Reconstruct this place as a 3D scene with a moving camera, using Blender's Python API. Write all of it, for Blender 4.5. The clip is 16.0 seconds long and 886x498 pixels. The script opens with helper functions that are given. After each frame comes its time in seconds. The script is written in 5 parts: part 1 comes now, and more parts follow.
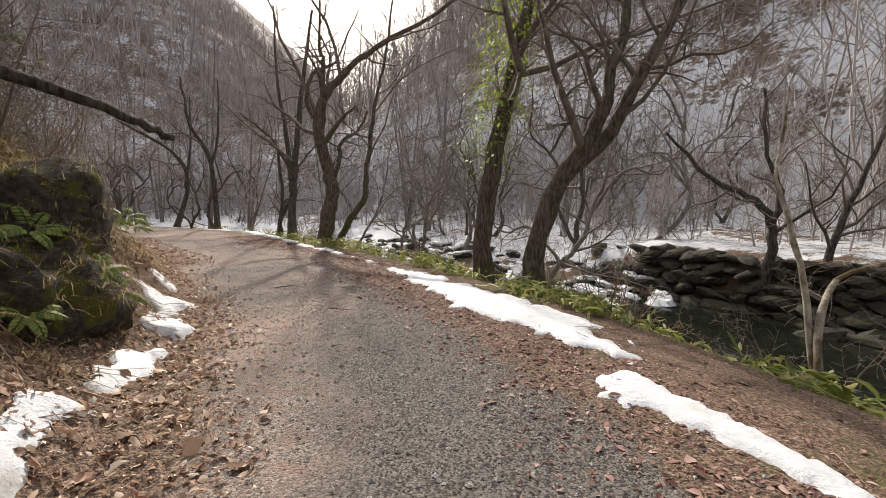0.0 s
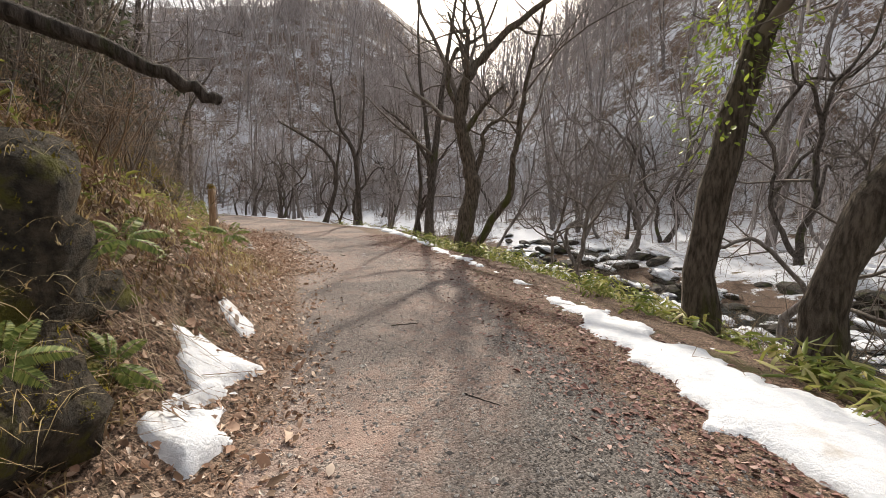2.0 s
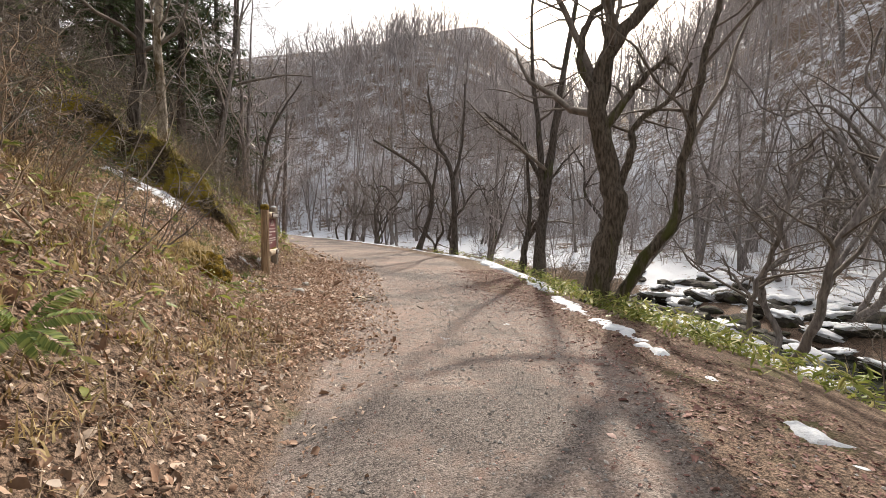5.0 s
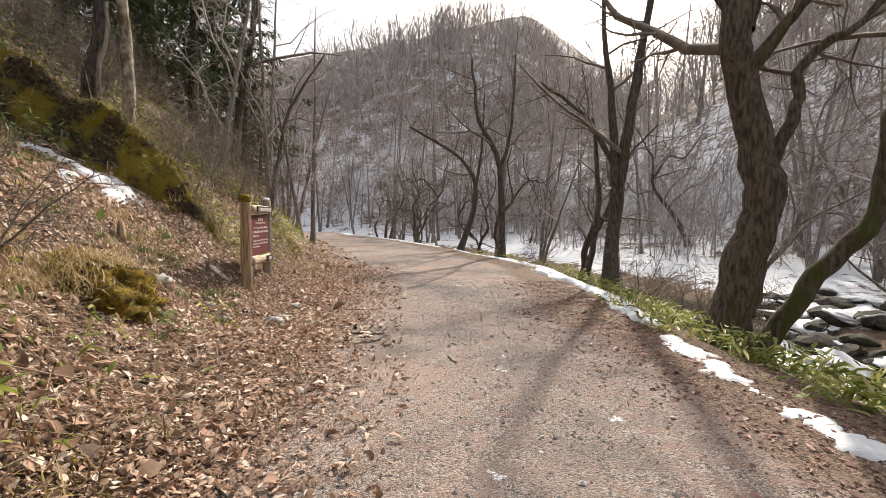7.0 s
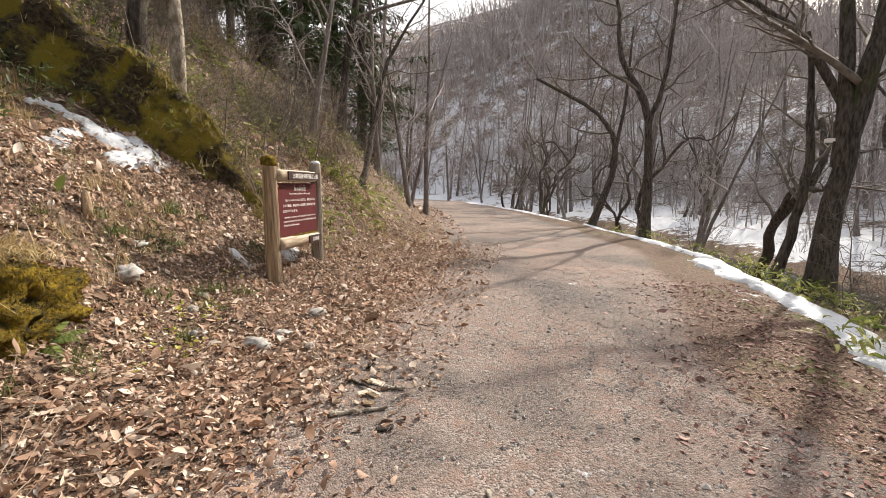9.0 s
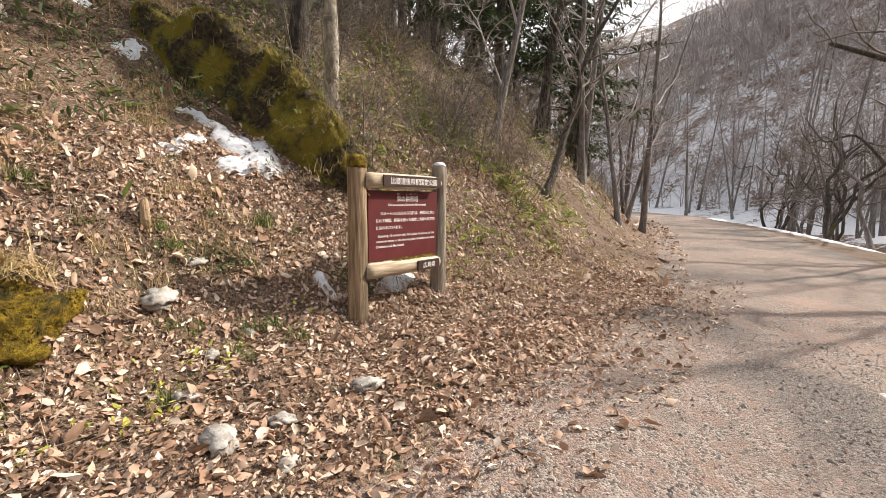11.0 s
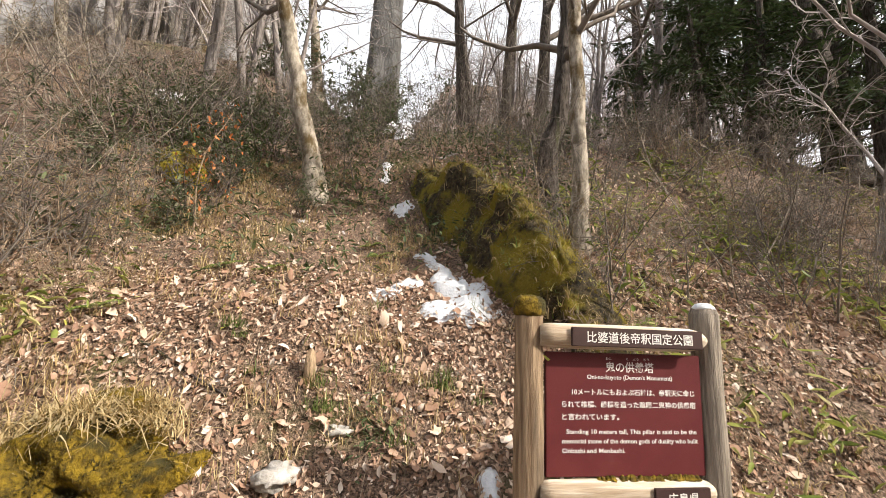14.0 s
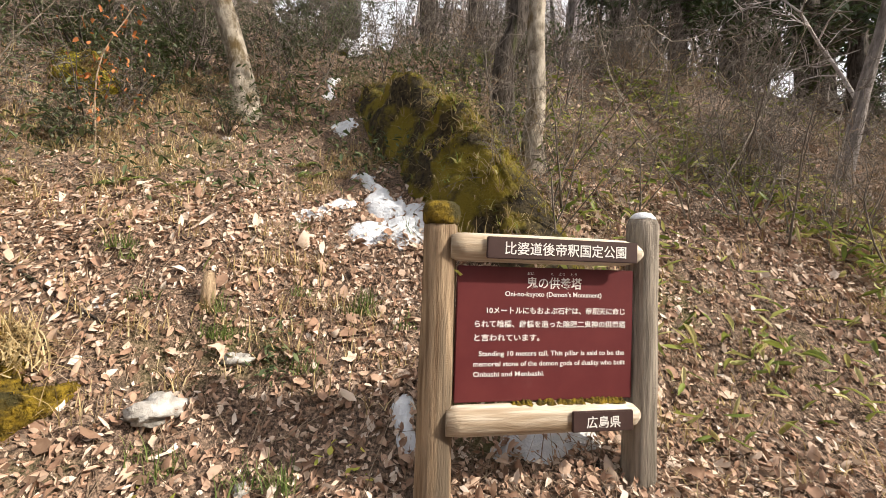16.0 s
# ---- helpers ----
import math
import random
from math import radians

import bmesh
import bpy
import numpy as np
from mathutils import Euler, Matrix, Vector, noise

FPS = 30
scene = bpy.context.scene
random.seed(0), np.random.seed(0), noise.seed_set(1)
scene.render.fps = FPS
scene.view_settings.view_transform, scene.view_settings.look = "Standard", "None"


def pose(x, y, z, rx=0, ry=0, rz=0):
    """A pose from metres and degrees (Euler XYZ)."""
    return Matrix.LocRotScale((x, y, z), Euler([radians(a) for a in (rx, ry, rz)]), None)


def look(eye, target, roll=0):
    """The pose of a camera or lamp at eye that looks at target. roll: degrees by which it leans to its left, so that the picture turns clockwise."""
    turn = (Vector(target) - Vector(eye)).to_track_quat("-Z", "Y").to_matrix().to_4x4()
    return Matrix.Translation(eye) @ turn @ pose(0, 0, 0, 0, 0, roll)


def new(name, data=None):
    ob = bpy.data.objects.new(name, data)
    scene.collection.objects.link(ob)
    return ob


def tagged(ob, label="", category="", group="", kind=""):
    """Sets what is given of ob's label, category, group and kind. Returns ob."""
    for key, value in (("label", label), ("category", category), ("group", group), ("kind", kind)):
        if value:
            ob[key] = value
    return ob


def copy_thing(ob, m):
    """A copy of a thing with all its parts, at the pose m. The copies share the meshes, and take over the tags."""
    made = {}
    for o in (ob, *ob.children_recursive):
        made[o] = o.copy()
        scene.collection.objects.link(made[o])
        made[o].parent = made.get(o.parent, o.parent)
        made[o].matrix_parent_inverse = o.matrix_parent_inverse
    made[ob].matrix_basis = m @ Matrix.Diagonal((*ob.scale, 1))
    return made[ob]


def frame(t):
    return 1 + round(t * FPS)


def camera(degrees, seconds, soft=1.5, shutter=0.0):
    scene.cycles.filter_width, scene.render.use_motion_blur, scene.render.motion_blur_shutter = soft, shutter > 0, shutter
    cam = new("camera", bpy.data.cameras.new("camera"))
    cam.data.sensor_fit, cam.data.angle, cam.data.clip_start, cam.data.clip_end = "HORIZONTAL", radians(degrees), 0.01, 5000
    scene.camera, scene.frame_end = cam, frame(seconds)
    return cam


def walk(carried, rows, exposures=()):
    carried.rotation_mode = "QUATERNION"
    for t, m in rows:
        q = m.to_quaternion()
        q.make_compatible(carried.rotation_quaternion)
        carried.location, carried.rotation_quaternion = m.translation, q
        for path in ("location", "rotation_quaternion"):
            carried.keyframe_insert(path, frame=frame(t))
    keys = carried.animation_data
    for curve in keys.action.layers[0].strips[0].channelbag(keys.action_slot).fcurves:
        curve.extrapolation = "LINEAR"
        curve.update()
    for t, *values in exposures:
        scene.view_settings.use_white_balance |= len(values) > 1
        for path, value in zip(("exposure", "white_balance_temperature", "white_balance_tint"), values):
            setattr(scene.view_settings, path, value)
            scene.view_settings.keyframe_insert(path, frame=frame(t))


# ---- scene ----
cam = camera(91.1, 16.0, 0.65)
PATH = [
    (0, (0.444, -0.338, 1.282), (0.344, 1.648, 1.07), -0.3),
    (0.5, (0.286, 0.28, 1.297), (-0.051, 2.236, 1.056), -0.3),
    (1, (0.129, 0.882, 1.327), (-0.328, 2.812, 1.07), -0.3),
    (1.5, (-0.058, 1.467, 1.359), (-0.62, 3.37, 1.11), -0.3),
    (2, (-0.345, 2.053, 1.365), (-1.046, 3.912, 1.134), -0.1),
    (2.5, (-0.599, 2.673, 1.364), (-1.443, 4.474, 1.151), -0.2),
    (3, (-0.992, 3.201, 1.398), (-1.94, 4.952, 1.202), -0.1),
    (3.5, (-1.286, 3.808, 1.386), (-2.301, 5.522, 1.211), -0.0),
    (4, (-1.56, 4.371, 1.391), (-2.626, 6.056, 1.235), -0.1),
    (4.2, (-1.623, 4.592, 1.375), (-2.705, 6.268, 1.226), -0.0),
    (6.3, (-3.231, 6.815, 1.37), (-4.379, 8.45, 1.285), 0.5),
    (6.5, (-3.359, 7.105, 1.391), (-4.54, 8.716, 1.292), 0.4),
    (7, (-3.73, 7.711, 1.383), (-5.0, 9.251, 1.249), 0.4),
    (7.5, (-4.033, 8.304, 1.388), (-5.41, 9.743, 1.208), 0.3),
    (8, (-4.387, 8.865, 1.377), (-5.871, 10.185, 1.149), 0.3),
    (8.5, (-4.675, 9.446, 1.384), (-6.25, 10.65, 1.12), 0.4),
    (9, (-5.009, 9.914, 1.413), (-6.67, 10.991, 1.13), 0.5),
    (9.2, (-5.171, 10.064, 1.436), (-6.873, 11.076, 1.152), 0.6),
    (11.3, (-6.752, 11.686, 1.391), (-8.738, 11.67, 1.15), 1.0),
    (11.5, (-6.913, 11.775, 1.372), (-8.895, 11.655, 1.133), 1.1),
    (12, (-7.278, 11.963, 1.431), (-9.221, 11.534, 1.228), 1.5),
    (12.5, (-7.594, 12.178, 1.445), (-9.443, 11.426, 1.329), 1.6),
    (13, (-7.878, 12.177, 1.437), (-9.618, 11.192, 1.436), 1.9),
    (13.5, (-8.074, 12.151, 1.488), (-9.722, 11.028, 1.64), 2.1),
    (14, (-8.156, 12.174, 1.575), (-9.715, 10.968, 1.915), 2.2),
    (14.5, (-8.177, 12.168, 1.592), (-9.65, 10.909, 2.087), 2.2),
    (15, (-8.253, 12.234, 1.517), (-9.702, 10.953, 2.026), 2.2),
    (15.5, (-8.414, 12.272, 1.47), (-9.945, 11.031, 1.811), 2.2),
    (16, (-8.726, 12.239, 1.451), (-10.378, 11.113, 1.517), 1.9),
]
walk(cam, [(t, look(eye, target, roll)) for t, eye, target, roll in PATH], [(0, 0.12), (4, 0.25), (7, 0.42), (9, 0.42), (11.5, 0.58), (12.5, 0.74), (13.5, 0.7), (15, 0.42), (16, 0.56)])

# ---------- world, sun ----------
world = bpy.data.worlds.new("world")
scene.world = world
world.use_nodes = True
wn = world.node_tree.nodes
sky = wn.new("ShaderNodeTexSky")
sky.sky_type, sky.sun_disc = "NISHITA", False
SUN_TO = Vector((-0.30, 0.95, 0.74)).normalized()
sky.sun_elevation = math.asin(SUN_TO.z)
sky.sun_rotation = math.atan2(SUN_TO.x, SUN_TO.y)
sky.air_density, sky.dust_density, sky.ozone_density = 0.7, 9.0, 0.6
wn["Background"].inputs["Strength"].default_value = 0.05
world.node_tree.links.new(sky.outputs[0], wn["Background"].inputs[0])
veil = wn.new("ShaderNodeBackground")  # thin high cloud, evenly white
veil.inputs["Color"].default_value, veil.inputs["Strength"].default_value = (0.98, 0.985, 1.0, 1.0), 0.72
both = wn.new("ShaderNodeAddShader")
world.node_tree.links.new(wn["Background"].outputs[0], both.inputs[0])
world.node_tree.links.new(veil.outputs[0], both.inputs[1])
world.node_tree.links.new(both.outputs[0], wn["World Output"].inputs["Surface"])
sun = new("sun", bpy.data.lights.new("sun", "SUN"))
sun.data.energy, sun.data.angle, sun.data.color = 5.0, radians(1.0), (1.0, 0.90, 0.77)
sun.matrix_world = look(SUN_TO * 60, (0, 0, 0))
tagged(sun, kind="structure")


# ---------- materials ----------
def graph(name):
    m = bpy.data.materials.new(name)
    m.use_nodes = True
    n, l = m.node_tree.nodes, m.node_tree.links
    return m, n, l, n["Principled BSDF"]


def rgb(c):
    return (c[0], c[1], c[2], 1.0)


def noise_node(n, l, vec, scale, detail=4.0, rough=0.6):
    t = n.new("ShaderNodeTexNoise")
    t.inputs["Scale"].default_value, t.inputs["Detail"].default_value, t.inputs["Roughness"].default_value = scale, detail, rough
    if vec is not None:
        l.new(vec, t.inputs["Vector"])
    return t.outputs["Fac"]


def step_node(n, l, val, lo, hi):
    t = n.new("ShaderNodeMapRange")
    t.interpolation_type = "SMOOTHSTEP"
    t.inputs["From Min"].default_value, t.inputs["From Max"].default_value = lo, hi
    l.new(val, t.inputs["Value"])
    return t.outputs["Result"]


def mix_node(n, l, fac, a, b):
    t = n.new("ShaderNodeMix")
    t.data_type = "RGBA"
    for sock, v in ((t.inputs[6], a), (t.inputs[7], b)):
        if isinstance(v, tuple):
            sock.default_value = rgb(v)
        else:
            l.new(v, sock)
    if isinstance(fac, float):
        t.inputs[0].default_value = fac
    else:
        l.new(fac, t.inputs[0])
    return t.outputs[2]


def math_node(n, l, op, a, b):
    t = n.new("ShaderNodeMath")
    t.operation = op
    for sock, v in ((t.inputs[0], a), (t.inputs[1], b)):
        if isinstance(v, (int, float)):
            sock.default_value = v
        else:
            l.new(v, sock)
    return t.outputs[0]


def bump_node(n, l, bsdf, height, strength, dist):
    b = n.new("ShaderNodeBump")
    b.inputs["Strength"].default_value, b.inputs["Distance"].default_value = strength, dist
    l.new(height, b.inputs["Height"])
    l.new(b.outputs[0], bsdf.inputs["Normal"])


def coords(n, l=None, squash=1.0):
    out = n.new("ShaderNodeTexCoord").outputs["Object"]
    if squash == 1.0:
        return out
    mp = n.new("ShaderNodeMapping")
    mp.inputs["Scale"].default_value = (1, 1, squash)
    l.new(out, mp.inputs["Vector"])
    return mp.outputs["Vector"]


def surf(name, c1, c2, scale=8.0, rough=0.85, bump=0.4, dist=0.01, c3=None, big=0.6, lo=0.52, hi=0.68, vary=None, spec=0.3, trans=0.0, squash=1.0):
    """Two-tone grain, a third tone in larger stains, relief, and an own shade for each island of the mesh."""
    m, n, l, bsdf = graph(name)
    vec = coords(n, l, squash)
    g = noise_node(n, l, vec, scale)
    col = mix_node(n, l, step_node(n, l, g, 0.3, 0.7), c1, c2)
    if c3:
        col = mix_node(n, l, step_node(n, l, noise_node(n, l, vec, big, 5.0), lo, hi), col, c3)
    if vary:
        geo = n.new("ShaderNodeNewGeometry")
        ramp = n.new("ShaderNodeValToRGB")
        ramp.color_ramp.interpolation = "LINEAR"
        els = ramp.color_ramp.elements
        while len(els) < len(vary):
            els.new(0.5)
        for i, c in enumerate(vary):
            els[i].position, els[i].color = i / max(1, len(vary) - 1), rgb(c)
        l.new(geo.outputs["Random Per Island"], ramp.inputs[0])
        col = mix_node(n, l, 0.72, col, ramp.outputs[0])
    l.new(col, bsdf.inputs["Base Color"])
    bsdf.inputs["Roughness"].default_value = rough
    bsdf.inputs["Specular IOR Level"].default_value = spec
    if trans:
        tr = n.new("ShaderNodeBsdfTranslucent")
        l.new(col, tr.inputs[0])
        mx = n.new("ShaderNodeMixShader")
        mx.inputs[0].default_value = trans
        l.new(bsdf.outputs[0], mx.inputs[1])
        l.new(tr.outputs[0], mx.inputs[2])
        l.new(mx.outputs[0], n["Material Output"].inputs["Surface"])
    if bump:
        bump_node(n, l, bsdf, noise_node(n, l, vec, scale * 2.5, 6.0, 0.7), bump, dist)
    return m


M_BARK = surf("bark_dark", (0.035, 0.028, 0.023), (0.15, 0.127, 0.11), 26, 0.95, 1.0, 0.06, (0.075, 0.085, 0.028), 3.0, 0.56, 0.7, squash=.22)
M_BARK_GREY = surf("bark_grey", (0.12, 0.105, 0.098), (0.30, 0.27, 0.255), 20, 0.95, 0.6, 0.04, (0.10, 0.085, 0.075), 3.0, 0.5, 0.7, squash=.22)
M_BARK_MOSS = surf("bark_mossy", (0.05, 0.04, 0.03), (0.20, 0.165, 0.13), 24, 0.95, 1.0, 0.06, (0.085, 0.09, 0.025), 2.6, 0.55, 0.7, squash=.25)
M_BARK_PALE = surf("bark_pale", (0.17, 0.145, 0.11), (0.46, 0.41, 0.34), 14, 0.9, 0.8, 0.03, (0.10, 0.07, 0.03), 3.0, 0.47, 0.6, squash=.5)
M_TWIG = surf("twig_grey", (0.10, 0.085, 0.072), (0.21, 0.18, 0.155), 5, 0.9, 0)
# paler copy of the twig colour, standing in for haze on the hills
M_HAZETWIG = surf("hazed_twig", (0.30, 0.265, 0.255), (0.46, 0.42, 0.41), 2, 0.9, 0)
# far woods and brush: distance haze put into the colour as paler grey
M_HAZEWOOD = surf("hazed_wood", (0.32, 0.285, 0.275), (0.46, 0.42, 0.41), .3, 0.95, 0, vary=[(0.2, 0.175, 0.165), (0.40, 0.36, 0.35), (0.52, 0.48, 0.465)])
M_SHRUB = surf("shrub_twig", (0.16, 0.11, 0.075), (0.36, 0.27, 0.19), 4, 0.9, 0, vary=[(0.13, 0.09, 0.06), (0.26, 0.19, 0.13), (0.42, 0.34, 0.25)])
M_STRAW = surf("dry_grass", (0.36, 0.27, 0.13), (0.55, 0.44, 0.25), 6, 0.8, 0, vary=[(0.25, 0.17, 0.07), (0.45, 0.34, 0.16), (0.62, 0.52, 0.32)], trans=0.25)
M_MOSS = surf("moss", (0.11, 0.10, 0.012), (0.52, 0.42, 0.04), 26, 0.95, 1.0, 0.04, (0.09, 0.06, 0.02), 3.0, 0.45, 0.62)
M_ROCK = surf("mossy_rock", (0.030, 0.026, 0.018), (0.11, 0.09, 0.065), 16, 0.95, 1.0, 0.10, (0.12, 0.115, 0.018), 2.4, 0.53, 0.64)
M_GREYROCK = surf("grey_rock", (0.15, 0.145, 0.14), (0.30, 0.29, 0.285), 3, 0.9, 0.8, 0.05, (0.085, 0.08, 0.07), 1.0)
M_PALESTONE = surf("pale_stone", (0.24, 0.225, 0.205), (0.52, 0.50, 0.47), 9, 0.9, 0.6, 0.02, (0.18, 0.15, 0.11), 4.0)
M_PILLAR = surf("pillar_stone", (0.07, 0.069, 0.067), (0.17, 0.168, 0.165), 2.2, 0.9, 0.9, 0.12, (0.05, 0.048, 0.04), 0.8, 0.5, 0.66, squash=.35)
M_DARKROCK = surf("wet_rock", (0.026, 0.023, 0.019), (0.085, 0.074, 0.06), 5, 0.8, 0.9, 0.04, (0.055, 0.06, 0.02), 1.2)
M_CLIFF = surf("limestone", (0.26, 0.26, 0.27), (0.50, 0.50, 0.51), 1.1, 0.9, 0.9, 0.2, (0.075, 0.07, 0.06), 0.35, 0.42, 0.62)
M_SNOW = surf("snow", (0.60, 0.63, 0.68), (0.72, 0.74, 0.77), 14, 0.6, 0.6, 0.03, (0.50, 0.47, 0.43), 3.0, 0.56, 0.78, spec=0.3)
M_LEAF = surf("fallen_leaf", (0.30, 0.19, 0.11), (0.46, 0.32, 0.20), 30, 0.75, 0.2, 0.003, vary=[(0.05, 0.03, 0.024), (0.16, 0.09, 0.065), (0.30, 0.175, 0.125), (0.42, 0.27, 0.20), (0.54, 0.39, 0.30), (0.66, 0.53, 0.43), (0.84, 0.76, 0.68)], trans=0.15)
M_REDLEAF = surf("reddish_leaf", (0.22, 0.115, 0.09), (0.36, 0.22, 0.175), 30, 0.8, 0, vary=[(0.045, 0.024, 0.022), (0.12, 0.056, 0.05), (0.22, 0.115, 0.10), (0.36, 0.22, 0.19), (0.58, 0.44, 0.39)], trans=0.1)
M_BAMBOO = surf("bamboo_leaf", (0.14, 0.20, 0.04), (0.28, 0.32, 0.08), 12, 0.5, 0, vary=[(0.09, 0.13, 0.025), (0.20, 0.24, 0.05), (0.38, 0.38, 0.10), (0.58, 0.50, 0.26)], trans=0.35)
M_LOWGREEN = surf("low_green_leaf", (0.06, 0.085, 0.035), (0.12, 0.15, 0.06), 10, 0.55, 0, vary=[(0.045, 0.07, 0.03), (0.09, 0.12, 0.05), (0.17, 0.20, 0.09)], trans=0.25)
M_HERB = surf("yellow_herb", (0.35, 0.36, 0.06), (0.55, 0.5, 0.1), 10, 0.6, 0, vary=[(0.2, 0.25, 0.04), (0.45, 0.45, 0.08), (0.65, 0.58, 0.15)], trans=0.35)
M_EVERGREEN = surf("evergreen_leaf", (0.035, 0.055, 0.022), (0.07, 0.10, 0.035), 10, 0.45, 0, vary=[(0.025, 0.04, 0.018), (0.05, 0.075, 0.03), (0.09, 0.12, 0.05)], trans=0.2)
M_IVY = surf("ivy_leaf", (0.16, 0.24, 0.03), (0.32, 0.40, 0.06), 10, 0.45, 0, vary=[(0.10, 0.16, 0.02), (0.25, 0.33, 0.04), (0.45, 0.5, 0.1)], trans=0.45)
M_FERN = surf("fern_frond", (0.09, 0.14, 0.03), (0.22, 0.27, 0.06), 10, 0.6, 0, vary=[(0.06, 0.10, 0.02), (0.16, 0.21, 0.05), (0.32, 0.35, 0.09)], trans=0.3)
M_DEADFERN = surf("dead_growth", (0.10, 0.06, 0.03), (0.26, 0.17, 0.09), 8, 0.85, 0, vary=[(0.05, 0.032, 0.018), (0.14, 0.085, 0.045), (0.27, 0.18, 0.09), (0.16, 0.16, 0.05)], trans=.15)
M_PEBBLE = surf("gravel_stone", (0.16, 0.15, 0.145), (0.34, 0.32, 0.30), 9, 0.9, 0, vary=[(0.08, 0.075, 0.07), (0.2, 0.19, 0.18), (0.34, 0.32, 0.30), (0.5, 0.48, 0.45)])

# ---------- lie of the land ----------
CENTRE = [(3.2, -22), (1.6, -8), (1.0, -2.5), (0.5, 1.6), (-0.6, 4.1), (-1.95, 6.3), (-4.7, 10.1), (-7.4, 12.8), (-9.9, 15.3), (-13.5, 18.4), (-25.5, 25.2), (-37, 30.0), (-50, 32.5), (-110, 22)]
HALF_L = [1.4, 1.4, 1.4, 1.4, 1.55, 1.5, 1.9, 1.9, 2.1, 2.4, 2.7, 2.8, 3, 3]
HALF_R = [1.5, 1.5, 1.5, 1.45, 1.5, 1.45, 1.95, 1.85, 2.3, 2.6, 3.0, 3.0, 3, 3]


def smooth_line(pts, n=8):
    p = np.array([pts[0], *pts, pts[-1]], float)
    out, par = [], []
    for i in range(1, len(p) - 2):
        for k in range(n):
            t = k / n
            a, b, c, d = p[i - 1], p[i], p[i + 1], p[i + 2]
            out.append(0.5 * (2 * b + (c - a) * t + (2 * a - 5 * b + 4 * c - d) * t * t + (3 * b - a - 3 * c + d) * t ** 3))
            par.append(i - 1 + t)
    out.append(p[-1]), par.append(len(pts) - 1)
    return np.array(out), np.array(par, float)


LINE, LINE_Q = smooth_line(CENTRE)


def road_coords(x, y):
    """The place along the road (in corners of CENTRE) and the metres to the right of its middle."""
    x, y = np.asarray(x, float), np.asarray(y, float)
    best, q, d = np.full(x.shape, 1e18), np.zeros(x.shape), np.zeros(x.shape)
    for i in range(len(LINE) - 1):
        a, v = LINE[i], LINE[i + 1] - LINE[i]
        ll = v @ v
        t = np.clip(((x - a[0]) * v[0] + (y - a[1]) * v[1]) / ll, 0, 1)
        ex, ey = x - a[0] - t * v[0], y - a[1] - t * v[1]
        dd = ex * ex + ey * ey
        m = dd < best
        best = np.where(m, dd, best)
        q = np.where(m, LINE_Q[i] + t * (LINE_Q[i + 1] - LINE_Q[i]), q)
        d = np.where(m, np.sqrt(dd) * np.sign(v[1] * ex - v[0] * ey), d)
    return q, d


TABLE = np.random.RandomState(7).rand(256, 256)


def vnoise(x, y, f):
    x, y = np.asarray(x, float) * f + 91.7, np.asarray(y, float) * f + 37.3
    ix, iy = np.floor(x).astype(int), np.floor(y).astype(int)
    u, v = x - ix, y - iy
    u, v = u * u * (3 - 2 * u), v * v * (3 - 2 * v)
    a, b, c, d = TABLE[ix % 256, iy % 256], TABLE[(ix + 1) % 256, iy % 256], TABLE[ix % 256, (iy + 1) % 256], TABLE[(ix + 1) % 256, (iy + 1) % 256]
    return (a * (1 - u) + b * u) * (1 - v) + (c * (1 - u) + d * u) * v - 0.5


def fbm(x, y, f, n=4):
    return sum(vnoise(x, y, f * 2 ** k) / 2 ** k for k in range(n))


def sstep(a, b, v):
    t = np.clip((v - a) / (b - a), 0, 1)
    return t * t * (3 - 2 * t)


# height of the slope against the metres beyond the gravel, at places along the road
U_KNOTS = [0, 0.4, 0.9, 1.3, 1.7, 2.5, 3.1, 4.8, 5.8, 8, 12, 20, 40, 90]
SLOPES = [
    (0, [0, .08, .5, 1.1, 1.5, 2.1, 2.6, 3.9, 4.8, 6.8, 10.5, 17, 33, 45]),
    (4, [0, .05, .35, 1.0, 1.45, 2.1, 2.6, 3.9, 4.8, 6.8, 10.5, 17, 33, 45]),
    (5, [0.03, .25, .95, 1.4, 1.8, 2.4, 2.9, 4.1, 5.0, 6.8, 10.2, 16, 31, 42]),
    (5.7, [0.03, .15, .45, .8, 1.2, 1.8, 2.3, 3.4, 4.3, 6.0, 9.2, 14, 24, 35]),
    (6.3, [0.02, .06, .12, .25, .5, 1.0, 1.5, 2.6, 3.5, 5.2, 8.0, 12.5, 18, 28]),
    (7.0, [0.02, .06, .14, .22, .35, 1.0, 1.55, 2.6, 3.5, 5.1, 7.3, 10.5, 13, 16]),
    (7.6, [0.0, .1, .2, .35, .6, 1.4, 2.0, 3.4, 4.4, 6.0, 8.0, 11, 14, 17]),
    (8.5, [0.0, .05, .1, .25, .5, 1.3, 1.9, 3.5, 4.5, 6.2, 9.0, 14, 20, 26]),
    (9.3, [0.0, .1, .4, .8, 1.2, 2.0, 2.6, 4.3, 5.3, 7.2, 9.5, 14, 24, 36]),
    (14, [0.0, .12, .5, .9, 1.3, 2.1, 2.7, 4.3, 5.3, 7.6, 11, 18, 34, 50]),
]
SLOPE_Q, SLOPE_Z = np.array([a for a, b in SLOPES], float), np.array([b for a, b in SLOPES], float)
E_KNOTS = [0, .7, 1.4, 2.2, 3.2, 4.0, 4.6, 8.0, 8.7, 9.2, 10, 16, 21, 26]
E_HEIGHT = [0, -.04, -.14, -.5, -1.1, -1.5, -1.7, -1.65, -1.3, -.15, 0.0, 0.15, 0.7, 3.0]


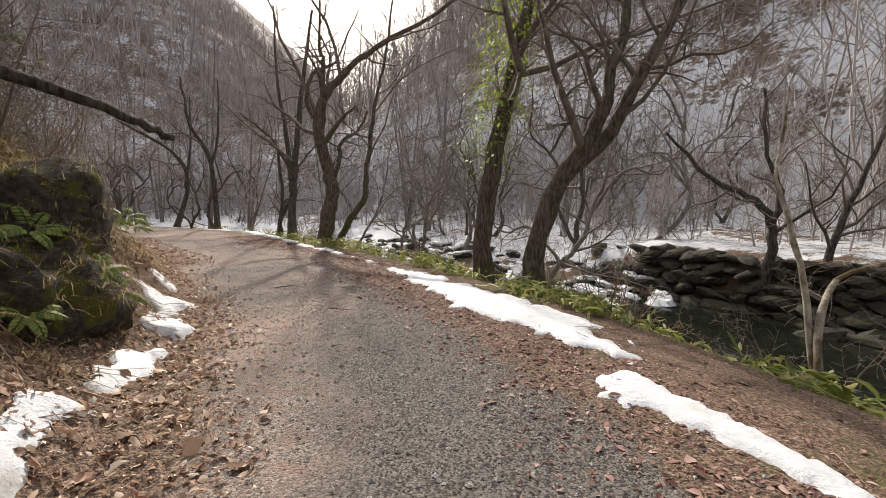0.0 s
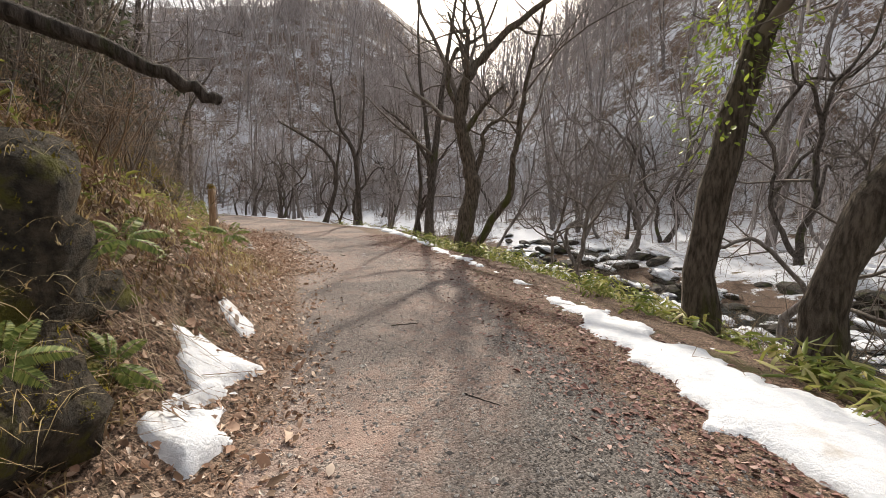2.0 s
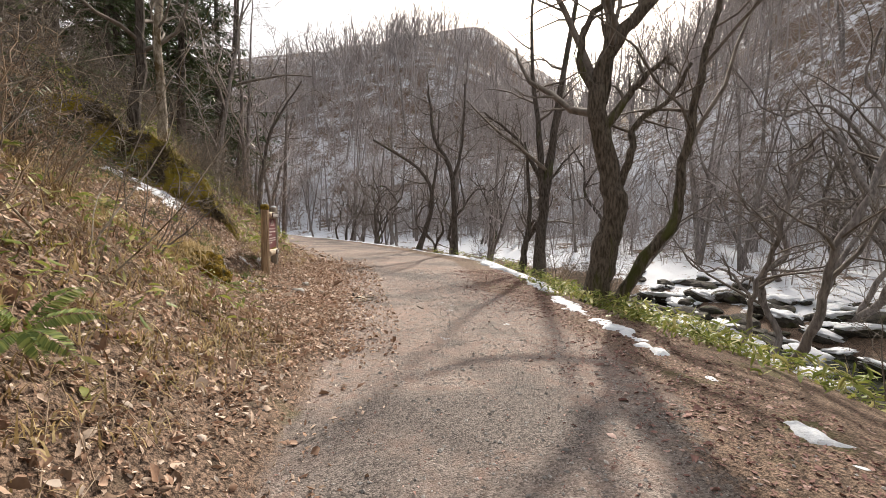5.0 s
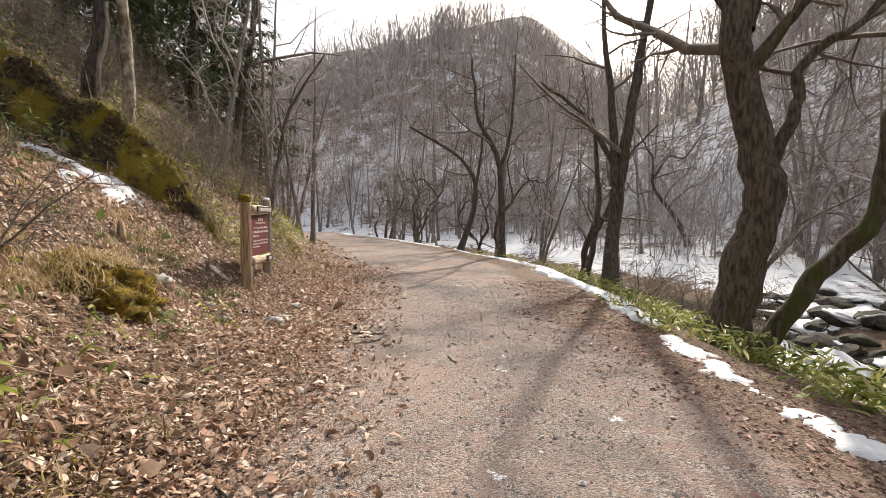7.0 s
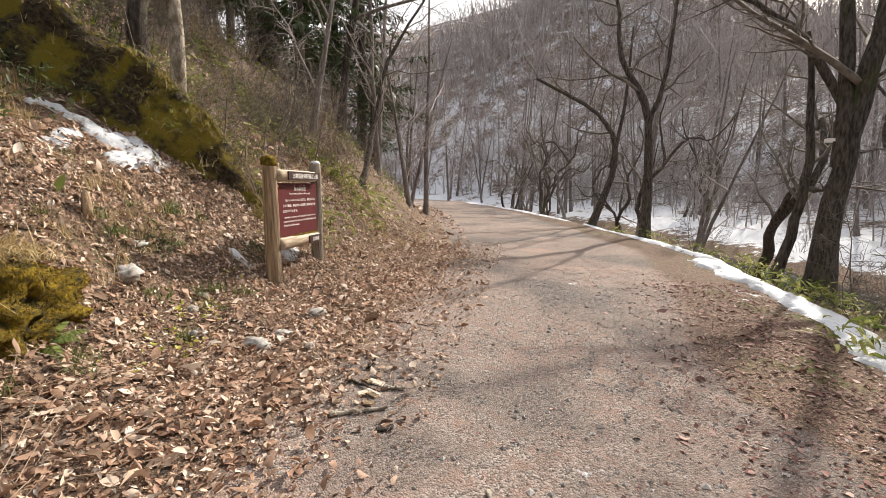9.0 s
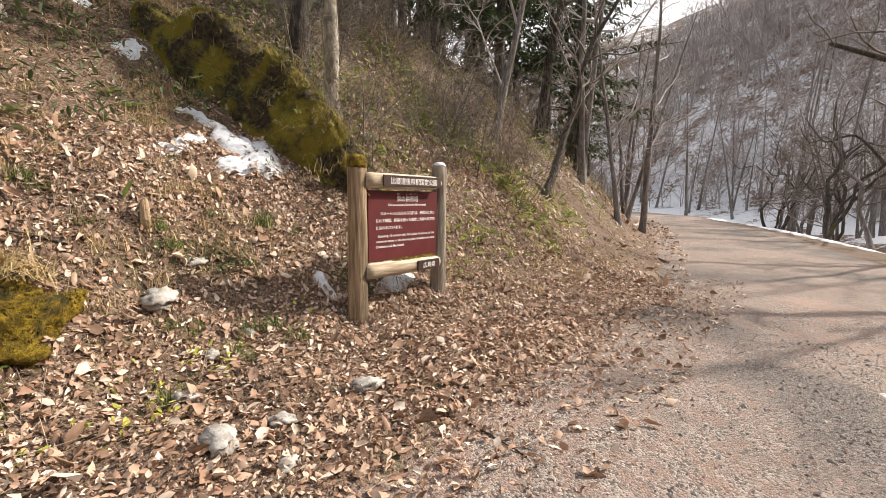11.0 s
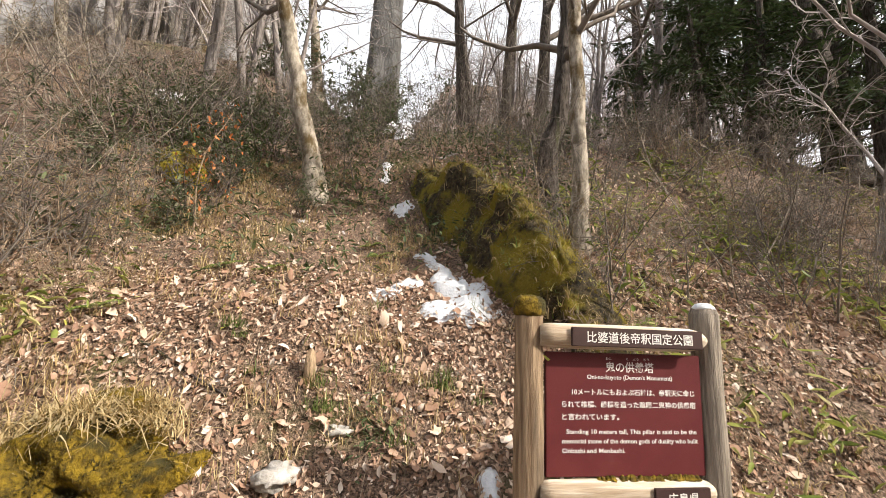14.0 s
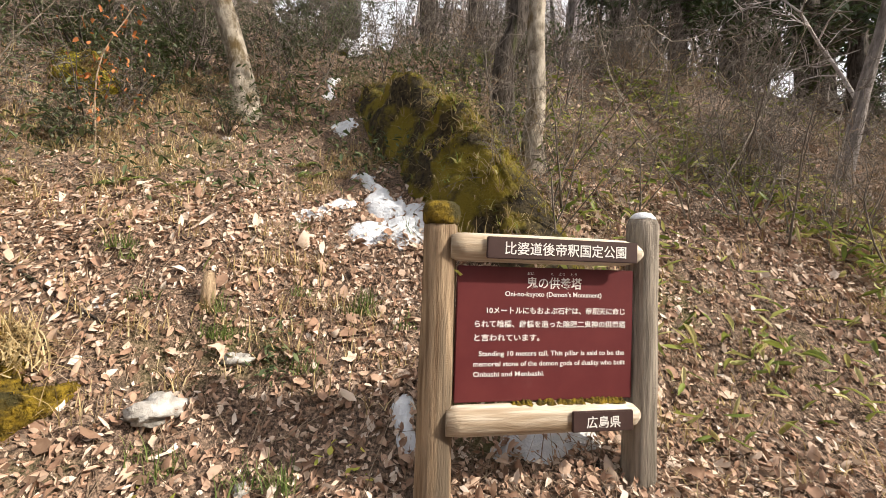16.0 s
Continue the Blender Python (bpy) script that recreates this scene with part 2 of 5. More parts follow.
def height(x, y):
    x, y = np.asarray(x, float), np.asarray(y, float)
    q, d = road_coords(x, y)
    ks = np.arange(len(CENTRE))
    u, e = -d - np.interp(q, ks, HALF_L), d - np.interp(q, ks, HALF_R)
    prof = np.stack([np.interp(u, U_KNOTS, z) for z in SLOPE_Z], -1)
    k = np.clip(np.searchsorted(SLOPE_Q, q) - 1, 0, len(SLOPE_Q) - 2)
    w = np.clip((q - SLOPE_Q[k]) / (SLOPE_Q[k + 1] - SLOPE_Q[k]), 0, 1)
    left = np.take_along_axis(prof, k[..., None], -1)[..., 0] * (1 - w) + np.take_along_axis(prof, (k + 1)[..., None], -1)[..., 0] * w
    inland = -0.65 * (x + 5) - 0.76 * (y - 8)
    upper = np.interp(inland, [-20, 0, 6, 8, 18, 30, 60, 120], [0.5, 1.5, 4.3, 5.4, 10.6, 14.5, 22, 40])
    far_w = np.maximum(sstep(5, 11, u) * sstep(5.0, 6.5, q) * sstep(10.5, 9.0, q), sstep(9, 18, u) * sstep(11.5, 10, q))
    left = left * (1 - far_w) + upper * far_w
    right = np.interp(e, E_KNOTS, E_HEIGHT)
    open_bank = np.interp(e, [0, .7, 1.4, 2.2, 3.2, 4.0, 4.8, 6.5, 7.6, 9.5, 12, 16, 21, 26], [0, -.08, -.3, -.6, -1.0, -1.4, -1.62, -1.6, -1.15, -.75, -.45, 0.1, 0.7, 3.0])
    right = right + (open_bank - right) * sstep(5.2, 6.1, q)
    crest = 19 + 46 * sstep(-20, 16, x) + 56 * sstep(-36, -84, x)
    climb = np.maximum(e - 21, 0) * (0.66 + 0.31 * sstep(-22, 12, x) + 0.48 * sstep(-32, -80, x))
    hill = crest * np.tanh(climb / crest) + 4 * sstep(20, 60, e) * fbm(x, y, .035, 3)
    right = right + hill
    z = np.where(u > 0, left, np.where(e > 0, right, 0.0))
    rough = sstep(0.2, 2.0, u) * 0.22 + sstep(0.8, 3, e) * 0.16 * (1 - sstep(4.2, 4.7, e) * (1 - sstep(8, 8.7, e))) 
    rough = rough * sstep(60, 20, np.abs(d))
    z = z + rough * fbm(x, y, 0.55) * 1.3 + sstep(18, 50, np.abs(d)) * 2.2 * fbm(x, y, 0.07, 2) + sstep(-0.1, 1.0, u) * 0.08 * fbm(x, y, 2.6, 3)
    z = z + 0.035 * fbm(x, y, 0.5, 3) - 0.02 * np.exp(-((d + 0.55) / 0.3) ** 2) - 0.02 * np.exp(-((d - 0.75) / 0.3) ** 2)
    return z


def ground_z(x, y):
    return float(height(np.array([x]), np.array([y]))[0])


def side(x, y):
    q, d = road_coords(x, y)
    ks = np.arange(len(CENTRE))
    return -d - np.interp(q, ks, HALF_L), d - np.interp(q, ks, HALF_R)


def q_point(q, d):
    """A place q along the road and d metres to the right of its middle."""
    c = np.array([np.interp(q, LINE_Q, LINE[:, 0]), np.interp(q, LINE_Q, LINE[:, 1])])
    c2 = np.array([np.interp(q + .05, LINE_Q, LINE[:, 0]), np.interp(q + .05, LINE_Q, LINE[:, 1])])
    v = (c2 - c) / np.linalg.norm(c2 - c)
    return c + np.array([v[1], -v[0]]) * d


def q_points(q, d):
    cx, cy = np.interp(q, LINE_Q, LINE[:, 0]), np.interp(q, LINE_Q, LINE[:, 1])
    vx, vy = np.interp(q + .05, LINE_Q, LINE[:, 0]) - cx, np.interp(q + .05, LINE_Q, LINE[:, 1]) - cy
    ln = np.hypot(vx, vy)
    return cx + vy / ln * d, cy - vx / ln * d


def mesh_from(name, verts, faces, mat, smooth=True):
    me = bpy.data.meshes.new(name)
    me.from_pydata([tuple(v) for v in np.asarray(verts).tolist()], [], faces if isinstance(faces, list) else faces.tolist())
    me.materials.append(mat)
    if smooth:
        me.polygons.foreach_set("use_smooth", np.ones(len(me.polygons), dtype=bool))
    me.update()
    return me


def part(name, me, parent=None, label=""):
    ob = new(name, me)
    if parent:
        ob.parent = parent
    return tagged(ob, label=label)


def graded(lo, hi, fine, grow, far):
    a = list(np.arange(lo, hi + fine / 2, fine))
    st, v = fine, hi
    while v < far[1]:
        st *= grow
        v += st
        a.append(v)
    st, v = fine, lo
    while v > far[0]:
        st *= grow
        v -= st
        a.insert(0, v)
    return np.array(a)


def ground_material():
    m, n, l, bsdf = graph("forest_ground")
    vec = coords(n)
    att = {}
    for a in ("gravel", "snowy", "damp"):
        t = n.new("ShaderNodeAttribute")
        t.attribute_name = a
        att[a] = t.outputs["Fac"]
    fine, mid, big = noise_node(n, l, vec, 45, 5, 0.7), noise_node(n, l, vec, 7, 5, 0.65), noise_node(n, l, vec, 0.9, 4)
    litter = mix_node(n, l, step_node(n, l, fine, 0.35, 0.7), (0.036, 0.024, 0.018), (0.34, 0.235, 0.17))
    litter = mix_node(n, l, step_node(n, l, mid, 0.5, 0.75), litter, (0.075, 0.056, 0.038))
    litter = mix_node(n, l, step_node(n, l, big, 0.56, 0.72), litter, (0.10, 0.10, 0.035))
    vor = n.new("ShaderNodeTexVoronoi")
    vor.inputs["Scale"].default_value = 85
    l.new(vec, vor.inputs["Vector"])
    stone = n.new("ShaderNodeSeparateColor")
    l.new(vor.outputs["Color"], stone.inputs[0])
    gravel = mix_node(n, l, step_node(n, l, stone.outputs[0], 0.0, 1.0), (0.10, 0.088, 0.08), (0.40, 0.34, 0.30))
    gravel = mix_node(n, l, step_node(n, l, mid, 0.35, 0.75), gravel, (0.26, 0.178, 0.145))
    gravel = mix_node(n, l, step_node(n, l, big, 0.5, 0.7), gravel, (0.37, 0.262, 0.215))
    gravel = mix_node(n, l, step_node(n, l, noise_node(n, l, vec, 0.45, 4), 0.46, 0.60), gravel, mix_node(n, l, step_node(n, l, stone.outputs[1], 0.0, 1.0), (0.07, 0.06, 0.055), (0.24, 0.205, 0.185)))
    wet = math_node(n, l, "ADD", att["damp"], math_node(n, l, "MULTIPLY", math_node(n, l, "SUBTRACT", noise_node(n, l, vec, 1.3, 5), 0.5), 0.9))
    gravel = mix_node(n, l, step_node(n, l, wet, 0.3, 0.75), gravel, mix_node(n, l, step_node(n, l, stone.outputs[1], 0.0, 1.0), (0.035, 0.031, 0.029), (0.21, 0.19, 0.175)))
    edge = math_node(n, l, "ADD", att["gravel"], math_node(n, l, "MULTIPLY", math_node(n, l, "SUBTRACT", mid, 0.5), 1.1))
    col = mix_node(n, l, step_node(n, l, edge, 0.3, 0.7), litter, gravel)
    snowfac = math_node(n, l, "ADD", att["snowy"], math_node(n, l, "MULTIPLY", math_node(n, l, "SUBTRACT", noise_node(n, l, vec, 2.1, 7, 0.75), 0.5), 2.4))
    snowfac = math_node(n, l, "ADD", snowfac, math_node(n, l, "MULTIPLY", math_node(n, l, "SUBTRACT", noise_node(n, l, vec, 0.22, 3), 0.5), 1.6))
    snowfac = step_node(n, l, snowfac, 0.44, 0.60)
    col = mix_node(n, l, snowfac, col, (0.66, 0.68, 0.72))
    l.new(col, bsdf.inputs["Base Color"])
    bsdf.inputs["Roughness"].default_value = 0.92
    bsdf.inputs["Specular IOR Level"].default_value = 0.25
    hgt = math_node(n, l, "ADD", fine, math_node(n, l, "MULTIPLY", vor.outputs["Distance"], -0.6))
    bump_node(n, l, bsdf, hgt, 0.7, 0.02)
    return m


GX, GY = graded(-15, 4, 0.1, 1.055, (-170, 130)), graded(-1.5, 16, 0.1, 1.055, (-90, 190))
gx, gy = np.meshgrid(GX, GY, indexing="ij")
gz = height(gx, gy)
ni, nj = gx.shape
idx = np.arange(ni * nj).reshape(ni, nj)
quads = np.stack([idx[:-1, :-1], idx[1:, :-1], idx[1:, 1:], idx[:-1, 1:]], -1).reshape(-1, 4)
ground = new("ground", mesh_from("ground", np.stack([gx, gy, gz], -1).reshape(-1, 3), quads, ground_material()))
tagged(ground, "forest floor with gravel track, leaf litter and thawing snow", "ground", kind="structure")
gu, ge = side(gx, gy)
gq, gd = road_coords(gx, gy)
gravel_mask = sstep(0.25, -0.35, gu) * sstep(-0.15, -1.15, ge + 0.35 * fbm(gx, gy, 0.7))
snow_mask = np.where(ge > 0, sstep(8.6 - 2.0 * sstep(5.2, 6.1, gq), 10.5 - 1.6 * sstep(5.2, 6.1, gq), ge) * (0.66 - 0.27 * sstep(16, 45, ge) + 0.2 * sstep(15, 10, ge)), 0.0) + np.where(gu > 0, 0.12 * sstep(2, 4, gu) * sstep(8.5, 10, gq), 0)
damp_mask = np.clip(sstep(5.0, 3.6, gq) * (.35 + .4 * sstep(1.3, .3, np.abs(gd - .1))) + .75 * sstep(6.2, 4.6, gq) * sstep(-.2, .7, gd) + .3 * sstep(.4, 1.2, gd), 0, 1)
for nm, arr in (("gravel", gravel_mask), ("snowy", snow_mask), ("damp", damp_mask)):
    at = ground.data.attributes.new(nm, "FLOAT", "POINT")
    at.data.foreach_set("value", arr.reshape(-1).astype(np.float32))


# ---------- trees ----------
def tube(path, radii, sides, vs, fs):
    """Adds a tapered tube along the path."""
    p, r = np.asarray(path, float), np.asarray(radii, float)
    t = np.gradient(p, axis=0)
    t /= np.linalg.norm(t, axis=1)[:, None] + 1e-9
    ref = np.array([0.31, 0.95, 0.05]) if abs(t[0][2]) > 0.7 else np.array([0.05, 0.1, 1.0])
    a = np.cross(t, ref)
    a /= np.linalg.norm(a, axis=1)[:, None] + 1e-9
    b = np.cross(t, a)
    ang = np.arange(sides) * 2 * math.pi / sides
    ring = p[:, None] + r[:, None, None] * (np.cos(ang)[None, :, None] * a[:, None] + np.sin(ang)[None, :, None] * b[:, None])
    base = int(fs[-1].max()) + 1 if fs else 0
    vs.append(ring.reshape(-1, 3))
    k = np.arange(sides)
    for i in range(len(p) - 1):
        o = base + i * sides
        fs.append(np.stack([o + k, o + (k + 1) % sides, o + sides + (k + 1) % sides, o + sides + k], -1))


def wander(rng, start, way, length, n, bend, lift=0.0):
    p, v = [np.array(start, float)], np.array(way, float)
    v /= np.linalg.norm(v)
    for i in range(n):
        v = v + rng.normal(0, bend, 3) + np.array([0, 0, lift])
        v /= np.linalg.norm(v)
        p.append(p[-1] + v * length / n)
    return np.array(p)


def spray(rng, path, r0, r1, level, vs, fs, density=1.0, bend=0.22, spread=0.9, sides=4, lift=0.05, lo=0.3, ratio=0.5, thin=0.0035):
    """Branches, and branches of those, from lo of the path to its end."""
    path = np.asarray(path)
    seg = np.linalg.norm(np.diff(path, axis=0), axis=1)
    total = seg.sum()
    count = max(2, int(rng.poisson((5 if level > 1 else 4) * density) + 2))
    for c in range(count):
        f = lo + (1 - lo) * (c + rng.rand()) / count
        k = min(len(path) - 2, int(f * (len(path) - 1)))
        w = f * (len(path) - 1) - k
        at = path[k] * (1 - w) + path[k + 1] * w
        v = path[k + 1] - path[k]
        v = v / (np.linalg.norm(v) + 1e-9)
        out = rng.normal(0, 1, 3)
        out -= v * (out @ v)
        out /= np.linalg.norm(out) + 1e-9
        way = v * (1 - spread * 0.45) + out * spread
        length = total * ratio * (1.15 - 0.6 * f) * rng.uniform(0.6, 1.2)
        rr = max(thin, (r0 + (r1 - r0) * f) * rng.uniform(0.4, 0.62))
        n = (2, 2, 4, 5)[level]
        sub = wander(rng, at, way, length, n, bend, lift)
        tube(sub, np.linspace(rr, max(thin * 0.7, rr * 0.3), n + 1), sides if level > 1 else 3, vs, fs)
        if level > 1:
            spray(rng, sub, rr, rr * 0.3, level - 1, vs, fs, density, bend, spread, 3, lift, 0.2, ratio, thin)


def refine(path, n=3, jitter=0.0, rng=None):
    p = np.array([path[0], *path, path[-1]], float)
    pts = []
    for i in range(1, len(p) - 2):
        for k in range(n):
            t = k / n
            a, b, c, d = p[i - 1], p[i], p[i + 1], p[i + 2]
            pts.append(0.5 * (2 * b + (c - a) * t + (2 * a - 5 * b + 4 * c - d) * t * t + (3 * b - a - 3 * c + d) * t ** 3))
    pts.append(p[-1])
    pts = np.array(pts)
    if rng is not None and jitter:
        pts[1:-1] += rng.normal(0, jitter, pts[1:-1].shape)
    return pts


def tree(seed, base, stems, label, bark=M_BARK, twig=M_TWIG, level=3, density=1.0, group="", sink=0.25, lo=0.35, flare=1.35, category="tree", thin=0.0035):
    """stems: (points from the base, first radius, last radius[, how far up branches begin])."""
    rng = np.random.RandomState(seed)
    base = np.array(base, float)
    root = new("tree")
    root.location = base
    tagged(root, label, category, group)
    tv, tf, cv, cf = [], [], [], []
    for st in stems:
        pts = np.array(st[0], float)
        pts = refine(pts, 4, 0.02, rng)
        if np.linalg.norm(pts[0][:2]) < 0.6 and pts[0][2] < 0.3:
            pts = np.vstack([pts[0] - np.array([0, 0, sink]), pts])
        rad = np.linspace(st[1], st[2], len(pts))
        if pts[0][2] < 0.3:
            rad[:3] *= np.array([flare * 1.15, flare, 1.1])
        rad = rad * (1 + rng.normal(0, 0.05, len(rad)))
        tube(pts, rad, 10, tv, tf)
        spray(rng, pts, st[1], st[2], level, cv, cf, density, lo=st[3] if len(st) > 3 else lo, ratio=0.42, thin=thin)
    part("trunk", mesh_from("trunk", np.vstack(tv), np.vstack(tf), bark), root)
    part("crown", mesh_from("crown", np.vstack(cv), np.vstack(cf), twig), root)["kind"] = "stuff"
    return root


def up(stem, dx, dy, dz):
    """The stem, with one more point beyond its end."""
    e = stem[-1]
    return [*stem, (e[0] + dx, e[1] + dy, e[2] + dz)]


def stand(x, y):
    return (x, y, ground_z(x, y))


tree_a = tree(11, (0.78, 8.35, ground_z(0.78, 8.35)), [(up([(0, 0, 0), (.13, 0, 1.85), (.46, 0, 3.55), (.85, 0, 5.3)], 1.2, .5, 5.0), .225, .08, .45)], "leaning mossy trunk with ivy beside the track", M_BARK_MOSS, level=3, density=1.2)
tree(12, (1.6, 7.1, ground_z(1.6, 7.1)), [([(0, 0, 0), (.16, 0, 1.35), (.64, -.1, 2.25), (.94, -.15, 2.75), (1.14, -.2, 3.4), (1.5, .2, 5), (1.6, .8, 8)], .19, .05, .4), ([(.5, -.05, 2.0), (1.19, -.2, 2.7), (1.56, -.3, 3.5), (2.5, -.2, 5.4), (3.2, .2, 8)], .13, .04, .3)], "forked tree leaning over the stream, moss on its bark", M_BARK_MOSS, density=1.2)
tree(23, (-4.45, 14.5, -0.4), [
    ([(-0.04, -0.01, 0.09), (0.09, 0.03, 0.82), (0.24, 0.07, 1.57), (0.3, 0.09, 2.31), (0.12, 0.04, 3.2), (-0.04, -0.01, 4.07), (-0.01, -0.0, 4.78), (0.28, 0.09, 5.39), (0.86, 0.26, 6.11), (1.61, 0.49, 6.78), (3.4, 0.9, 7.9), (5.4, 1.2, 9.2)], .29, .05, .45),
    ([(0.03, 0.01, 4.21), (0.11, 0.03, 4.91), (0.14, 0.04, 5.61), (0.16, 0.05, 6.44), (0.05, 0.01, 7.0), (0.1, 0.3, 9.5)], .12, .03, .3),
    ([(-0.03, -0.01, 4.35), (-0.4, -0.12, 5.09), (-0.14, -0.04, 5.98), (0.52, 0.16, 6.44), (1.3, 0.5, 8.2)], .09, .02, .3),
    ([(0.32, 0.1, -0.09), (0.65, 0.2, 0.68), (0.98, 0.3, 1.28), (1.37, 0.42, 1.87), (1.45, 0.44, 2.73), (1.58, 0.48, 3.72), (1.74, 0.53, 4.82), (1.96, 0.6, 5.75), (2.17, 0.67, 6.8), (2.6, 0.9, 9.6)], .14, .03, .4),
    ([(0.11, 0.03, 3.7), (0.44, 0.13, 4.19), (0.83, 0.25, 4.66), (1.15, 0.35, 4.99)], .10, .03, .3),
    ([(0.38, 0.12, 2.53), (0.6, 0.18, 3.18), (0.65, 0.2, 3.75), (1.17, 0.36, 4.16), (1.55, 0.47, 4.83)], .09, .03, .3)], "old multi-stemmed tree with mossy foot at the track's edge", M_BARK_MOSS, level=3, density=1.0, sink=.5, flare=1.15)
tree_d = tree(14, (-7.95, 20.3, ground_z(-7.95, 20.3)), [
    ([(0, 0, 0), (.15, .05, 2.5), (.37, .15, 4.7), (.7, .3, 7.3), (1.2, .6, 11)], .23, .06, .35),
    ([(.12, 0, 2.5), (-.05, 0, 5.2), (-.3, -.1, 7.4), (-.4, 0, 11)], .13, .04, .3),
    ([(-.75, -.3, 0), (-.6, -.2, .5), (-.35, -.1, 1.9), (-.35, -.1, 3.3), (-.6, 0, 5)], .12, .04, .4),
    ([(.05, 0, 3.6), (-.7, -.3, 5.0), (-1.9, -.7, 6.1)], .09, .03, .3)], "forked dark tree beside the snowy verge", M_BARK)
tree(15, (-12.95, 22.6, ground_z(-12.95, 22.6)), [([(0, 0, 0), (-.12, -.05, 3.7), (-.85, -.5, 5.6), (-1.2, -.5, 8)], .16, .04, .5), ([(-.12, -.05, 3.6), (.25, .15, 5.3), (.35, .2, 8)], .09, .03, .2)], "slender dark tree beside the snowy verge", M_BARK)
tree(16, (-17.2, 25.4, ground_z(-17.2, 25.4)), [([(0, 0, 0), (.65, .5, 2.9), (0, 0, 4.7), (-2.0, -1.6, 6.3)], .17, .05, .3), ([(.5, .4, 2.5), (.9, .5, 5), (1, .6, 8)], .1, .03, .3)], "bent dark tree arching towards the track", M_BARK)


def crooked(seed, x, y, tall, lean, stems=1, r=.1, label="crooked dark tree with bent limbs on the snowy stream bank"):
    """A tree whose stems kink from side to side and throw long bent limbs. lean: metres at the top, across and along."""
    rng = np.random.RandomState(seed)
    out = []
    for k in range(stems):
        p, v = [np.array([rng.normal(0, .12) * k, rng.normal(0, .12) * k, 0.0])], np.array([lean[0] / tall + .35 * k * rng.choice([-1, 1]), lean[1] / tall, 1.0])
        n = 7
        for i in range(n):
            w = v + np.array([rng.normal(0, .36), rng.normal(0, .36), 0])
            p.append(p[-1] + w / np.linalg.norm(w) * tall / n)
        out.append((p, r * (1 - .3 * k), .022, .3))
        for j in range(2):
            at = p[2 + 2 * j]
            a = rng.uniform(0, 6.28)
            L = tall * rng.uniform(.28, .45)
            c, d = math.cos(a) * L, math.sin(a) * L
            out.append(([at, at + np.array([c * .35, d * .35, L * .45]), at + np.array([c * .7, d * .7, L * .4]), at + np.array([c, d, L * .8])], r * .5, .015, .25))
    return tree(seed, stand(x, y), out, label, M_BARK if r > .1 else M_BARK_GREY, level=2, density=1.2, group="trees along the stream bank", thin=.005)


bank_trees = []
for i, (x, y, tall, lx, ly, k, r) in enumerate([
        (-32.7, 35.0, 7, .5, 0, 1, .12), (-23.6, 29.0, 6.5, .6, .4, 2, .12), (-20.4, 27.4, 6, -.8, .4, 1, .1), (-26.5, 31.8, 7, .9, .3, 2, .11), (-29.5, 33.5, 6.5, -.6, 0, 2, .1),
        (-36.5, 37.5, 7, .6, 0, 2, .12), (-10.9, 25.2, 7.5, 1.9, .9, 1, .17), (-15.4, 27.2, 7, -.8, .5, 1, .12), (-2.07, 15.1, 4.2, .3, .1, 1, .06), (-1.4, 14.9, 6.0, 2.4, .9, 1, .085),
        (.3, 19.4, 7.5, .5, .3, 2, .09), (-5.4, 21.6, 7.5, .8, .4, 1, .08), (-1.5, 16.6, 5.0, 1.3, .4, 1, .08), (2.7, 11.2, 5.5, 1.2, .2, 1, .09), (-18.8, 29.6, 7, .5, .5, 2, .12), (5.0, 17.6, 7.5, 1.0, .3, 2, .12)]):
    bank_trees.append(crooked(130 + i, x, y, tall, (lx, ly), k, r))
bank_rng = np.random.RandomState(19)
for i in range(26):
    q = bank_rng.uniform(5.3, 10.8)
    x, y = q_point(q, bank_rng.uniform(12.5, 26))
    copy_thing(bank_trees[i % len(bank_trees)], Matrix.Translation(stand(x, y)) @ Matrix.Rotation(bank_rng.rand() * 6.28, 4, "Z") @ Matrix.Scale(bank_rng.uniform(.6, 1.05), 4))
tree(48, stand(7.7, 10.4), [([(0, 0, 0), (.1, 0, 1.0), (.05, 0, 1.9), (-.5, .1, 2.5), (-1.3, .2, 2.9), (-2.4, .2, 4.0)], .15, .03, .3), ([(.05, 0, 1.8), (.2, 0, 2.6), (-.1, .1, 3.4), (-.2, .2, 5)], .09, .03, .2)], "crooked dark tree on the far bank", M_BARK, density=1.2)
tree(49, stand(8.2, 9.6), [([(0, 0, 0), (.5, .1, 1.5), (1.0, .1, 2.8), (1.7, .2, 4.6)], .1, .03, .25)], "thin tree leaning from the far bank", M_BARK, density=1.2)
# slope above the sign
tree(51, (-12.05, 6.65, ground_z(-12.05, 6.65)), [([(0, 0, 0), (.28, -.2, 1.5), (.62, -.4, 3.0), (.8, -.5, 3.8), (1.4, -.6, 8)], .17, .06, .5)], "pale lichen-spotted trunk leaning on the slope", M_BARK_PALE, density=0.6)
tree(52, (-13.35, 10.3, ground_z(-13.35, 10.3)), [([(0, 0, 0), (0, 0, 1.6), (.02, 0, 3.8), (.2, .2, 9)], .12, .06, .55)], "straight pale trunk on the slope", M_BARK_PALE, density=0.6)
tree(53, (-13.6, 9.75, ground_z(-13.6, 9.75)), [([(0, 0, 0), (.1, .05, .7), (0, .25, 2.0), (-.05, .3, 3.5), (0, .3, 9)], .17, .06, .5)], "dark bent trunk on the slope", M_BARK, density=0.7)
